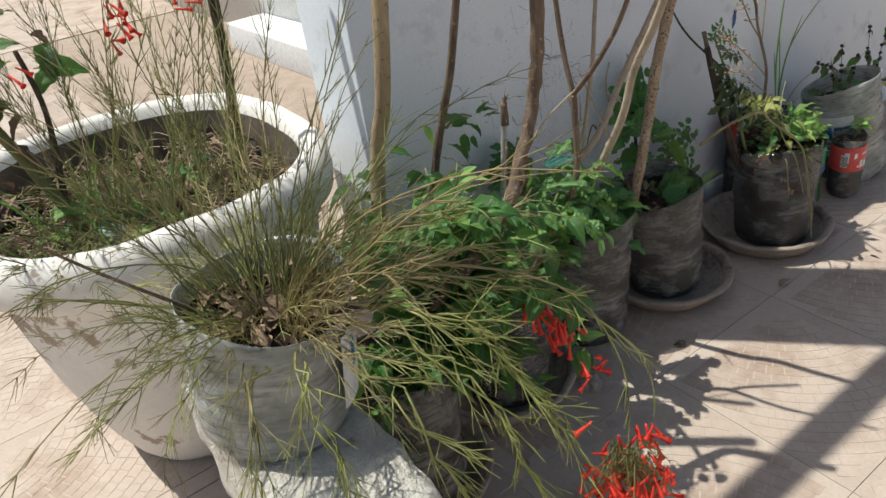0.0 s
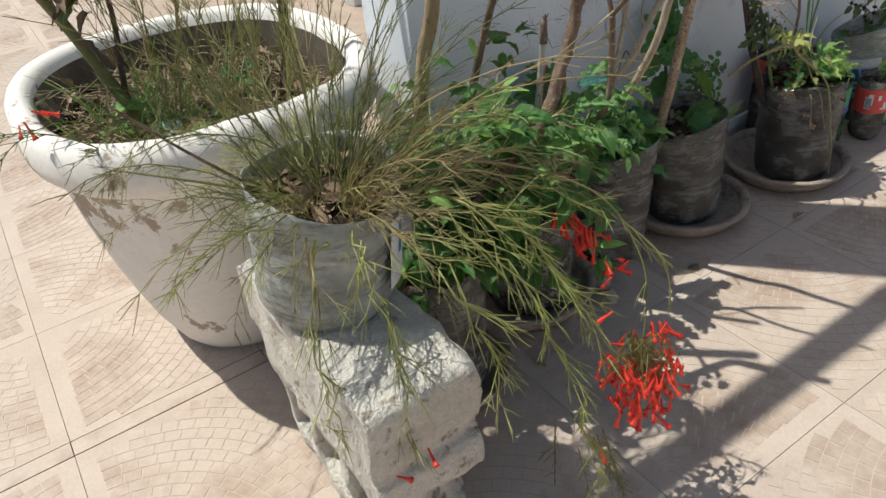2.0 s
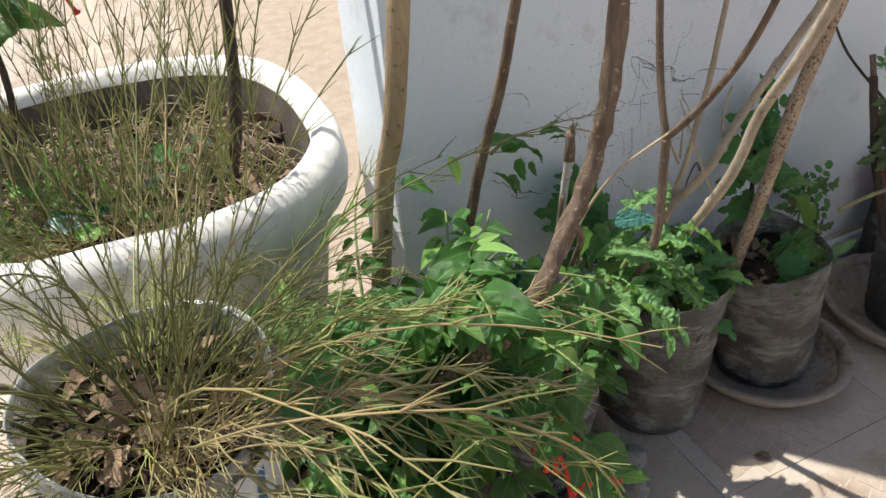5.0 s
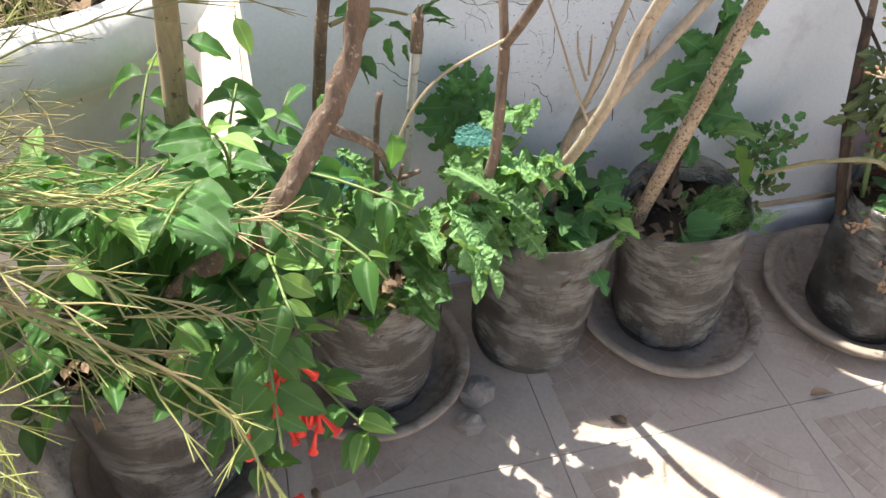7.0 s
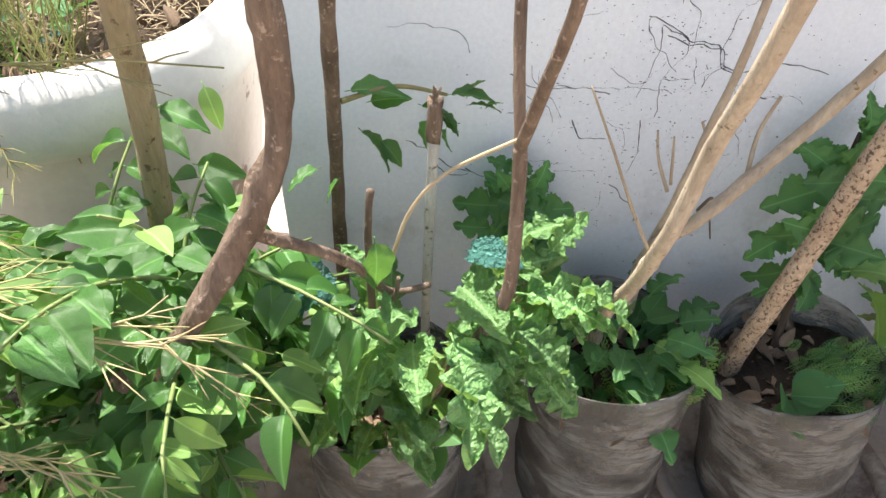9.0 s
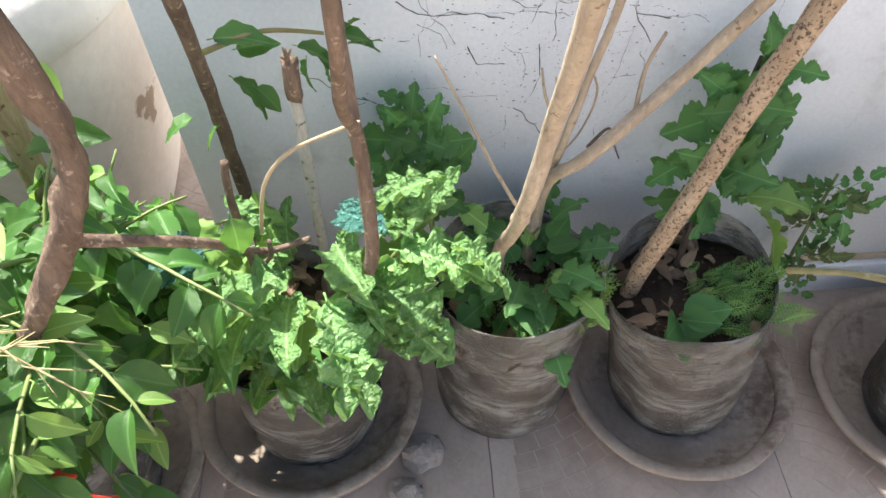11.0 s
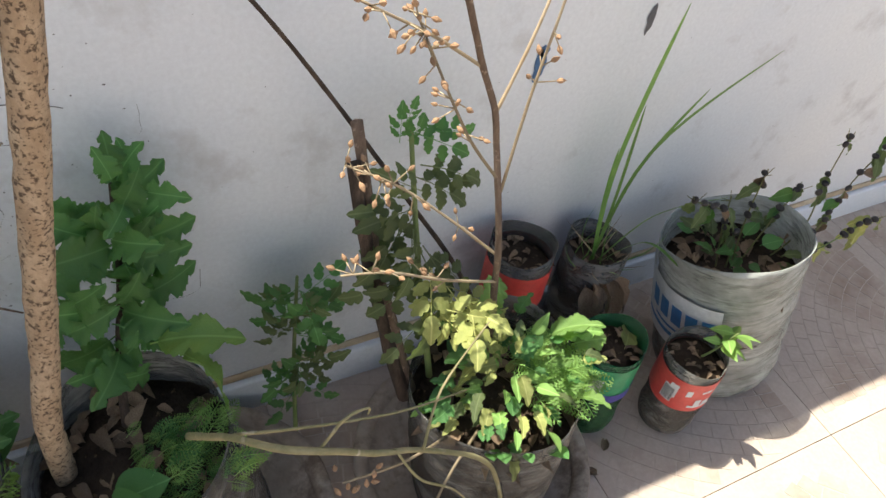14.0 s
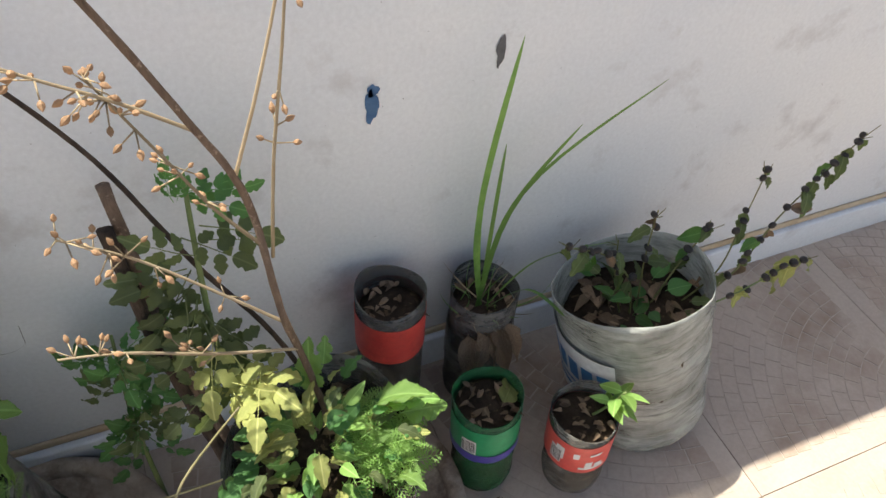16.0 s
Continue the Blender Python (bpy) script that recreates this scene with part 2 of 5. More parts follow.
# ---- mesh helpers ----
def part(name, bm, material, parent=None, label="", smooth=True):
    """Links a bmesh as one mesh object, under a thing or a part."""
    me = bpy.data.meshes.new(name)
    bm.to_mesh(me)
    bm.free()
    me.materials.append(material)
    if smooth:
        me.polygons.foreach_set("use_smooth", [True] * len(me.polygons))
    ob = new(name, me)
    ob.parent = parent
    if label:
        ob["label"] = label
    return ob


def shared(name, me, parent, m, label=""):
    """One more piece on a mesh that is shared."""
    ob = new(name, me)
    ob.parent = parent
    ob.matrix_basis = m
    if label:
        ob["label"] = label
    return ob


def mesh_of(name, bm, material, smooth=True):
    me = bpy.data.meshes.new(name)
    bm.to_mesh(me)
    bm.free()
    me.materials.append(material)
    if smooth:
        me.polygons.foreach_set("use_smooth", [True] * len(me.polygons))
    return me


def empty(name, x, y, z, label, category, group=""):
    ob = new(name)
    ob.location = (x, y, z)
    ob.empty_display_size = 0.02
    return tagged(ob, label, category, group)


def box(bm, x0, y0, z0, x1, y1, z1, bevel=0.0):
    m = Matrix.Translation(((x0 + x1) / 2, (y0 + y1) / 2, (z0 + z1) / 2)) @ Matrix.Diagonal((x1 - x0, y1 - y0, z1 - z0, 1))
    made = bmesh.ops.create_cube(bm, size=1, matrix=m)
    if bevel:
        edges = list({e for v in made["verts"] for e in v.link_edges})
        bmesh.ops.bevel(bm, geom=edges, offset=bevel, segments=2, affect="EDGES", profile=0.6)
    return bm


def boxed(*sizes, bevel=0.0):
    return box(bmesh.new(), *sizes, bevel=bevel)


def tube(bm, pts, r0, r1, sides=6, wob=0.0, cap=True):
    """A tapered round stem along points."""
    pts = [Vector(p) for p in pts]
    n = len(pts)
    rings = []
    up = Vector((0.3, 0.5, 0.8))
    for i, p in enumerate(pts):
        d = (pts[min(i + 1, n - 1)] - pts[max(i - 1, 0)])
        d = d.normalized() if d.length > 1e-9 else Vector((0, 0, 1))
        a = d.cross(up)
        a = a.normalized() if a.length > 1e-4 else d.orthogonal().normalized()
        b = d.cross(a)
        r = r0 + (r1 - r0) * i / max(1, n - 1)
        ring = []
        for k in range(sides):
            th = 2 * math.pi * k / sides
            q = r
            if wob:
                q = r * (1 + wob * noise.noise(p * 45 + Vector((math.cos(th), math.sin(th), 0)) * 1.3))
            ring.append(bm.verts.new(p + a * (q * math.cos(th)) + b * (q * math.sin(th))))
        rings.append(ring)
    for ra, rb in zip(rings, rings[1:]):
        for k in range(sides):
            bm.faces.new((ra[k], ra[(k + 1) % sides], rb[(k + 1) % sides], rb[k]))
    if cap and sides > 2:
        bm.faces.new(rings[0][::-1])
        bm.faces.new(rings[-1])
    return bm


def bend(pts, steps=6, amp=0.0, seed=0.0):
    """A smooth line through a few points, with a slight waver."""
    pts = [Vector(p) for p in pts]
    out = []
    n = len(pts)
    for i in range(n - 1):
        p0, p1, p2, p3 = pts[max(i - 1, 0)], pts[i], pts[i + 1], pts[min(i + 2, n - 1)]
        for k in range(steps):
            t = k / steps
            q = 0.5 * ((2 * p1) + (p2 - p0) * t + (2 * p0 - 5 * p1 + 4 * p2 - p3) * t * t + (3 * p1 - p0 - 3 * p2 + p3) * t ** 3)
            out.append(q)
    out.append(pts[-1])
    if amp:
        out = [p + amp * noise.noise_vector(p * 18 + Vector((seed, 0, 0))) for p in out]
    return out


def lathe(bm, profile, segs=48, shape=None):
    """A turned body from (radius, height) pairs; shape(radius, height, angle) may push a point about."""
    rings = []
    for r, z in profile:
        ring = []
        for k in range(segs):
            th = 2 * math.pi * k / segs
            q, h = shape(r, z, th) if shape else (r, z)
            ring.append(bm.verts.new((q * math.cos(th), q * math.sin(th), h)))
        rings.append(ring)
    for ra, rb in zip(rings, rings[1:]):
        for k in range(segs):
            bm.faces.new((ra[k], ra[(k + 1) % segs], rb[(k + 1) % segs], rb[k]))
    return rings


def closed(bm, ring, flip=False):
    bm.faces.new(ring[::-1] if flip else ring)


def aim(pos, way, up=(0, 0, 1), scale=1.0, roll=0.0):
    """A pose whose y runs along way and whose z faces up as far as it can."""
    y = Vector(way).normalized()
    x = y.cross(Vector(up))
    x = x.normalized() if x.length > 1e-4 else y.orthogonal().normalized()
    z = x.cross(y)
    m = Matrix((x, y, z)).transposed().to_4x4()
    return Matrix.Translation(pos) @ m @ Matrix.Rotation(roll, 4, "Y") @ Matrix.Diagonal((scale, scale, scale, 1))


def rnd(a, b):
    return random.uniform(a, b)


# ---- leaves: each one unit long, along y ----
def leaf_sheet(width, outline, fold=0.25, curl=0.35, rows=10, cols=6, wave=0.0, stalk=0.12):
    bm = bmesh.new()
    grid = []
    for i in range(rows + 1):
        s = i / rows
        w = max(0.004, width * outline(s))
        line = []
        for j in range(cols + 1):
            u = 2 * j / cols - 1
            x = u * w
            z = fold * abs(x) - curl * s * s + wave * math.sin(s * 19 + u * 5) * abs(u) * 0.05
            line.append(bm.verts.new((x, stalk + s, z)))
        grid.append(line)
    for a, b in zip(grid, grid[1:]):
        for j in range(cols):
            bm.faces.new((a[j], a[j + 1], b[j + 1], b[j]))
    tube(bm, [(0, 0, 0), (0, stalk * 0.5, 0.004), (0, stalk + 0.03, 0)], 0.014, 0.011, 4)
    return bm


def ovate(s):
    return math.sin(math.pi * min(1, s ** 0.72)) ** 0.85


def lobes(n, depth, teeth=0.0):
    def f(s):
        body = math.sin(math.pi * min(1, (0.06 + 0.94 * s) ** 0.85)) ** 0.6
        cut = abs(math.sin(math.pi * n * s)) ** 0.6
        return body * (1 - depth + depth * cut) * (1 - teeth * (0.5 + 0.5 * math.sin(s * 75)))
    return f


LEAF = {
    "ovate": mesh_of("leaf_ovate", leaf_sheet(0.31, ovate, 0.35, 0.35, 12, 6, 0.7), M["leaf_dark"]),
    "ovate_curl": mesh_of("leaf_ovate_curl", leaf_sheet(0.28, ovate, 0.7, 0.6), M["leaf_dark"]),
    "ovate_light": mesh_of("leaf_ovate_light", leaf_sheet(0.24, ovate, 0.3, 0.25), M["leaf_light"]),
    "kale": mesh_of("leaf_kale", leaf_sheet(0.32, lobes(4, 0.58, 0.14), 0.4, 0.5, 44, 10, 1.6), M["leaf_kale"]),
    "kale_blue": mesh_of("leaf_kale_blue", leaf_sheet(0.36, lobes(3, 0.3, 0.15), 0.3, 0.4, 36, 10, 1.0), M["leaf_blue"]),
    "lobed": mesh_of("leaf_lobed", leaf_sheet(0.42, lobes(2.5, 0.62, 0.16), 0.3, 0.5, 40, 8, 0.9), M["leaf_lobed"]),
    "lobed_light": mesh_of("leaf_lobed_light", leaf_sheet(0.36, lobes(2.5, 0.5, 0.14), 0.35, 0.6, 40, 8, 0.9), M["leaf_light"]),
    "round": mesh_of("leaf_round", leaf_sheet(0.44, ovate, 0.15, 0.15), M["leaf_lobed"]),
    "olive": mesh_of("leaf_olive", leaf_sheet(0.3, lobes(2.5, 0.4, 0.15), 0.3, 0.6, 36, 8, 0.6), M["leaf_olive"]),
    "pale": mesh_of("leaf_pale", leaf_sheet(0.33, lobes(2.5, 0.35, 0.1), 0.4, 0.55, 36, 8, 0.8), M["leaf_pale"]),
    "dry": mesh_of("leaf_dry", leaf_sheet(0.24, ovate, 0.9, 0.5, 8, 4, 1.0, 0.05), M["mulch"]),
}


def ferny(material):
    """A finely cut leaf of narrow slips."""
    bm = bmesh.new()
    tube(bm, bend([(0, 0, 0), (0, 0.5, 0.05), (0, 1, -0.08)], 4), 0.014, 0.006, 4)
    for i in range(9):
        s = 0.18 + 0.8 * i / 8
        for side in (-1, 1):
            a = Vector((0, s, 0.05 * math.sin(3 * s)))
            ln = 0.34 * math.sin(math.pi * min(1, 0.25 + 0.72 * s))
            tip = a + Vector((side * ln, 0.6 * ln, -0.05))
            for u, v in ((0.0, 0.0), (0.35, 0.28), (0.5, -0.26), (0.75, 0.2)):
                b0 = a.lerp(tip, u)
                e = b0 + (tip - a) * (1 - u) * 0.7 + Vector((-side * v * 0.3, v * 0.9, 0.02)) * ln
                w = (e - b0).cross(Vector((0, 0, 1))).normalized() * 0.016
                mid = b0.lerp(e, 0.55)
                vs = [bm.verts.new(b0), bm.verts.new(mid + w), bm.verts.new(e), bm.verts.new(mid - w)]
                bm.faces.new(vs)
    return bm


LEAF["fern"] = mesh_of("leaf_fern", ferny(None), M["leaf_light"])
LEAF["fern_dark"] = mesh_of("leaf_fern_dark", ferny(None), M["leaf_lobed"])


def compound(material_leaf):
    """A tomato-like leaf: leaflets on one stalk."""
    bm = bmesh.new()
    tube(bm, bend([(0, 0, 0), (0, 0.5, 0.06), (0, 1, -0.1)], 4), 0.016, 0.008, 4)
    spots = [(0.33, -1, 0.42), (0.40, 1, 0.40), (0.72, -1, 0.5), (0.78, 1, 0.46), (1.0, 0, 0.62)]
    for s, side, ln in spots:
        m = aim((0, s, 0.04 - 0.1 * s), (side, 0.55 if side else 1, -0.25), (0, 0, 1), ln)
        sub = leaf_sheet(0.34, lobes(2.5, 0.45, 0.1), 0.25, 0.4, 16, 4, 0.6)
        bmesh.ops.transform(sub, matrix=m, verts=sub.verts)
        me = bpy.data.meshes.new("leaflet_tmp")
        sub.to_mesh(me)
        sub.free()
        bm.from_mesh(me)
        bpy.data.meshes.remove(me)
    return bm


LEAF["tomato"] = mesh_of("leaf_tomato", compound(None), M["leaf_olive"])
LEAF["tomato_pale"] = mesh_of("leaf_tomato_pale", compound(None), M["leaf_pale"])
LEAF["tomato_green"] = mesh_of("leaf_tomato_green", compound(None), M["leaf_lobed"])


def flower_mesh():
    bm = bmesh.new()
    lathe(bm, [(0.0006, 0), (0.0016, 0.002), (0.0017, 0.010), (0.0026, 0.020), (0.0030, 0.024), (0.0052, 0.028), (0.0046, 0.0285), (0.0022, 0.022)], 8)
    return bm


FLOWER = mesh_of("red_flower", flower_mesh(), M["flower"])


def blade_mesh():
    bm = bmesh.new()
    prev = None
    for i in range(9):
        s = i / 8
        w = 0.012 * (1 - s ** 2.2) + 0.0004
        c = Vector((0, s, 0.55 * s - 0.55 * s * s))
        cur = [bm.verts.new(c + Vector((-w, 0, w * 0.5))), bm.verts.new(c), bm.verts.new(c + Vector((w, 0, w * 0.5)))]
        if prev:
            bm.faces.new((prev[0], prev[1], cur[1], cur[0]))
            bm.faces.new((prev[1], prev[2], cur[2], cur[1]))
        prev = cur
    return bm


BLADE = mesh_of("grass_blade", blade_mesh(), M["grass"])
BLADE_DRY = mesh_of("dry_blade", blade_mesh(), M["straw"])


# ---- the place ----
GROUND_Z = -0.008
ground = tagged(part("ground", boxed(-60, -60, -0.5, 60, 60, GROUND_Z), M["grout"]), "beige cement ground between the tiles", "ground", kind="structure")

WALL_T, WALL_H, CORNER = 0.20, 1.07, 0.015
wall = tagged(part("wall_north", boxed(CORNER, 0.0, GROUND_Z, 6.0, WALL_T, WALL_H, bevel=0.004), M["paint"]), "low wall in cracked bluish white paint, dirty at its foot", "wall", kind="structure")
skirt = tagged(part("baseboard", boxed(CORNER, -0.016, GROUND_Z, 6.0, -0.001, 0.072, bevel=0.004), M["paint"]), "painted cement skirting along the white wall", "skirting", kind="structure")
line = tagged(part("trim", boxed(CORNER, -0.006, 0.073, 6.0, -0.0005, 0.086, bevel=0.002), M["rust_line"]), "ochre dirt line above the skirting", "stain", kind="structure")
# added out of view: blocks the sun for the broad slanting floor shadow
pillar = tagged(part("pillar", boxed(0.235, 0.003, WALL_H + 0.001, 0.62, 0.06, 2.139, bevel=0.004), M["white_paint"]), "unseen pillar on the low wall, added to shade the floor", "pillar", kind="structure")
# added out of view: casts the stripe along the floor, cut short of the block
beam = tagged(part("beam", boxed(-0.82, 0.004, 2.14, 3.0, 0.044, 2.26, bevel=0.004), M["white_paint"]), "unseen beam across the pillar, added to cast the floor's shadow stripe", "beam", kind="structure")
far_wall = tagged(part("wall_east", boxed(1.30, 0.9, GROUND_Z, 1.55, 14.0, 3.2), M["white_paint"]), "white sunlit house wall behind the low wall", "wall", kind="structure")
step = tagged(part("step", boxed(1.02, 2.3, GROUND_Z, 1.299, 3.6, 0.16, bevel=0.006), M["white_paint"]), "white painted step at the foot of the house wall", "step", kind="structure")
house_back = tagged(part("wall_south", boxed(-9, -7.2, GROUND_Z, 9, -7.0, 3.0), M["white_paint"]), "plain white wall across the terrace", "wall", kind="structure")

drain = empty("drain_pipe", 1.26, 2.85, GROUND_Z, "grey plastic drain pipe fixed to the white house wall", "pipe")
bm = bmesh.new()
tube(bm, [(0, 0, 0.17), (0, 0, 1.2), (0, 0, 3.0)], 0.035, 0.035, 14)
part("pipe", bm, M["pipe"], drain)
for z in (0.7, 1.8):
    bm = bmesh.new()
    tube(bm, [(0, 0, z), (0, 0, z + 0.03)], 0.041, 0.041, 14)
    part("clip", bm, M["pipe"], drain)


# cracks and dabs on the wall
def crack(points, w, seed):
    bm = bmesh.new()
    prev = None
    pts = bend([(x, 0, z) for x, z in points], 7)
    for i, p in enumerate(pts):
        k = noise.noise(Vector((p.x * 60, p.z * 60, seed)))
        q = Vector((p.x + 0.004 * k, 0, p.z + 0.004 * noise.noise(Vector((p.z * 70, p.x * 70, seed + 5)))))
        hw = w * (0.35 + 0.9 * abs(noise.noise(Vector((p.x * 90, p.z * 90, seed + 9)))))
        cur = [bm.verts.new((q.x - hw, -0.0012, q.z - hw)), bm.verts.new((q.x + hw, -0.0012, q.z + hw))]
        if prev:
            bm.faces.new((prev[0], prev[1], cur[1], cur[0]))
        prev = cur
    return part("crack", bm, M["crack"], wall, smooth=False)


CRACKS = (
    ([(0.486, 0.664), (0.488, 0.637), (0.480, 0.604), (0.466, 0.569), (0.449, 0.556)], 0.0009),
    ([(0.486, 0.667), (0.522, 0.647), (0.558, 0.641), (0.568, 0.612), (0.581, 0.607), (0.620, 0.606)], 0.0009),
    ([(0.568, 0.612), (0.555, 0.602), (0.551, 0.588)], 0.0009),
    ([(0.311, 0.552), (0.344, 0.566), (0.366, 0.589), (0.394, 0.585)], 0.0009),
    ([(0.225, 0.474), (0.244, 0.461), (0.265, 0.462)], 0.0009),
    ([(0.184, 0.516), (0.214, 0.500), (0.237, 0.479), (0.269, 0.467)], 0.0009),
    ([(0.396, 0.544), (0.408, 0.518), (0.443, 0.515)], 0.0009),
    ([(0.312, 0.605), (0.348, 0.587), (0.400, 0.587), (0.439, 0.580)], 0.0009),
    ([(0.482, 0.544), (0.486, 0.493), (0.471, 0.449)], 0.0009),
    ([(0.595, 0.608), (0.595, 0.574), (0.620, 0.540)], 0.0009),
    ([(0.595, 0.578), (0.637, 0.570)], 0.0009),
    ([(0.468, 0.679), (0.509, 0.658), (0.522, 0.635), (0.499, 0.596), (0.500, 0.546)], 0.0009),
    ([(0.261, 0.474), (0.285, 0.459), (0.317, 0.473)], 0.0009),
    ([(0.459, 0.445), (0.486, 0.415), (0.504, 0.383)], 0.0009),
    ([(0.598, 0.720), (0.592, 0.693), (0.575, 0.683), (0.565, 0.636)], 0.0009),
    ([(0.492, 0.653), (0.527, 0.642), (0.563, 0.636), (0.573, 0.612), (0.601, 0.607), (0.636, 0.618), (0.703, 0.604)], 0.0009),
    ([(0.573, 0.612), (0.552, 0.602), (0.549, 0.585)], 0.0009),
)
for k, (pts, w) in enumerate(CRACKS):
    crack(pts, w, 3.0 * k)
# hairline cracks that branch off round the damaged patch
for k in range(34):
    x, z, a0 = random.gauss(0.50, 0.12), random.gauss(0.60, 0.12), rnd(0, 6.28)
    pts = [(x, z)]
    for _ in range(random.randrange(2, 5)):
        a0 += rnd(-0.9, 0.9)
        x, z = x + rnd(0.012, 0.035) * math.cos(a0), z + rnd(0.012, 0.035) * math.sin(a0)
        pts.append((x, z))
    if min(q[0] for q in pts) > 0.04 and min(q[1] for q in pts) > 0.09:
        crack(pts, rnd(0.0003, 0.0006), 50.0 + k)
# small chips where the paint has come off, thickest round the cracks
chips = bmesh.new()
for i in range(1100):
    near = i % 4 != 0
    x, z = (random.gauss(0.50, 0.10), random.gauss(0.57, 0.12)) if near else (rnd(0.05, 2.9), rnd(0.08, 0.9))
    if z < 0.08 or x < 0.03:
        continue
    s = rnd(0.0003, 0.0013) if near else rnd(0.0003, 0.0007)
    a0 = rnd(0, 6.28)
    vs = [chips.verts.new((x + s * rnd(0.4, 1) * math.cos(a0 + 1.05 * k) * (2.2 if i % 3 == 0 else 0.9), -0.0011, z + s * rnd(0.4, 1) * math.sin(a0 + 1.05 * k))) for k in range(6)]
    chips.faces.new(vs)
part("paint_chips", chips, M["crack"], wall, smooth=False)["kind"] = "stuff"


def dab(x, z, w, h, mat):
    bm = bmesh.new()
    n = 22
    vs = []
    for k in range(n):
        a = 2 * math.pi * k / n
        q = 1 + 0.5 * noise.noise(Vector((math.cos(a) * 1.8, math.sin(a) * 1.8, x * 7)))
        vs.append(bm.verts.new((x + w * q * math.cos(a), -0.0014, z + h * q * math.sin(a))))
    bm.faces.new(vs)
    return part("paint_dab", bm, mat, wall, smooth=False)


dab(1.241, 0.557, 0.008, 0.022, M["blue_paint"])
dab(1.243, 0.579, 0.007, 0.008, M["blue_paint"])
dab(1.402, 0.603, 0.006, 0.020, M["crack"])


# ---- the large planter ----
PX, PY = -0.335, 0.235


def oval(r, z, th):
    """A rounded square, longer along y, that grows rounder towards its foot."""
    c, s = math.cos(th), math.sin(th)
    n = 2.2 + 0.35 * min(1, z / 0.5)
    a, b = 0.318, 0.31 + 0.045 * min(1, z / 0.5)
    k = (abs(c / a) ** n + abs(s / b) ** n) ** (-1 / n)
    return r * k * (1 + 0.006 * noise.noise(Vector((c * 3, s * 3, z * 6)))), z + 0.004 * noise.noise(Vector((c * 4, s * 4, 3)))


planter = empty("planter", PX, PY, 0, "large white painted concrete planter with peeling paint, standing on tiles", "planter")
bm = bmesh.new()
prof = [(0.54, 0.0), (0.60, 0.004), (0.64, 0.025), (0.715, 0.085), (0.785, 0.17), (0.845, 0.26), (0.89, 0.36), (0.92, 0.45), (0.932, 0.483), (1.0, 0.495), (1.035, 0.508), (1.045, 0.53), (1.035, 0.562), (1.0, 0.58), (0.95, 0.585), (0.90, 0.574), (0.875, 0.53), (0.85, 0.42)]
rings = lathe(bm, prof, 96, oval)
closed(bm, rings[0], True)
part("pot", bm, M["concrete"], planter)
bm = bmesh.new()
rings = []
for i in range(11):
    r = 0.865 * i / 10 + 0.01
    ring = []
    for k in range(64):
        th = 2 * math.pi * k / 64
        q, _ = oval(r, 0.5, th)
        ring.append(bm.verts.new((q * math.cos(th), q * math.sin(th), 0.475 + 0.03 * noise.noise(Vector((q * math.cos(th) * 9, q * math.sin(th) * 9, 1))))))
    rings.append(ring)
for a, b in zip(rings, rings[1:]):
    for k in range(64):
        bm.faces.new((a[k], a[(k + 1) % 64], b[(k + 1) % 64], b[k]))
closed(bm, rings[0])
part("soil", bm, M["soil"], planter)
# dark sheet over the inner wall, with shade under the rim painted in
bm = bmesh.new()
lathe(bm, [(0.880, 0.556), (0.868, 0.52), (0.845, 0.42)], 96, oval)
part("lining", bm, M["shaded_soil_stain"], planter, "dark inner wall, shade and soil stain put into its colour")

# ---- hollow concrete block ----
def hollow_block(x0, y0, x1, y1, h, open_sides):
    """A worn block with holes through its sides, built up from small cells and rounded off."""
    nx, ny, nz = 14, 38, 13
    def solid(i, j, k):
        if not (0 <= i < nx and 0 <= j < ny and 0 <= k < nz):
            return False
        if open_sides and 3 <= k <= 9 and (5 <= j <= 12 or 16 <= j <= 23 or 27 <= j <= 34):
            return False
        if open_sides and j < 2 + (1 if noise.noise(Vector((i * 0.6, k * 0.6, 2))) > 0 else 0):
            return False
        if not open_sides and 4 <= k <= 5 and j == 0:
            return False
        return True
    bm = bmesh.new()
    verts = {}
    def vert(i, j, k):
        if (i, j, k) not in verts:
            p = Vector((x0 + (x1 - x0) * i / nx, y0 + (y1 - y0) * j / ny, h * k / nz))
            p += 0.010 * noise.noise_vector(p * 20) + 0.006 * noise.noise_vector(p * 55)
            p.z = max(0, p.z)
            verts[(i, j, k)] = bm.verts.new(p)
        return verts[(i, j, k)]
    dirs = [((1, 0, 0), ((1, 0, 0), (1, 1, 0), (1, 1, 1), (1, 0, 1))), ((-1, 0, 0), ((0, 0, 0), (0, 0, 1), (0, 1, 1), (0, 1, 0))),
            ((0, 1, 0), ((0, 1, 0), (0, 1, 1), (1, 1, 1), (1, 1, 0))), ((0, -1, 0), ((0, 0, 0), (1, 0, 0), (1, 0, 1), (0, 0, 1))),
            ((0, 0, 1), ((0, 0, 1), (1, 0, 1), (1, 1, 1), (0, 1, 1))), ((0, 0, -1), ((0, 0, 0), (0, 1, 0), (1, 1, 0), (1, 0, 0)))]
    for i in range(nx):
        for j in range(ny):
            for k in range(nz):
                if solid(i, j, k):
                    for d, q in dirs:
                        if not solid(i + d[0], j + d[1], k + d[2]):
                            bm.faces.new([vert(i + a, j + b, k + c) for a, b, c in q])
    bmesh.ops.smooth_vert(bm, verts=bm.verts, factor=0.5, use_axis_x=True, use_axis_y=True, use_axis_z=True)
    return bm


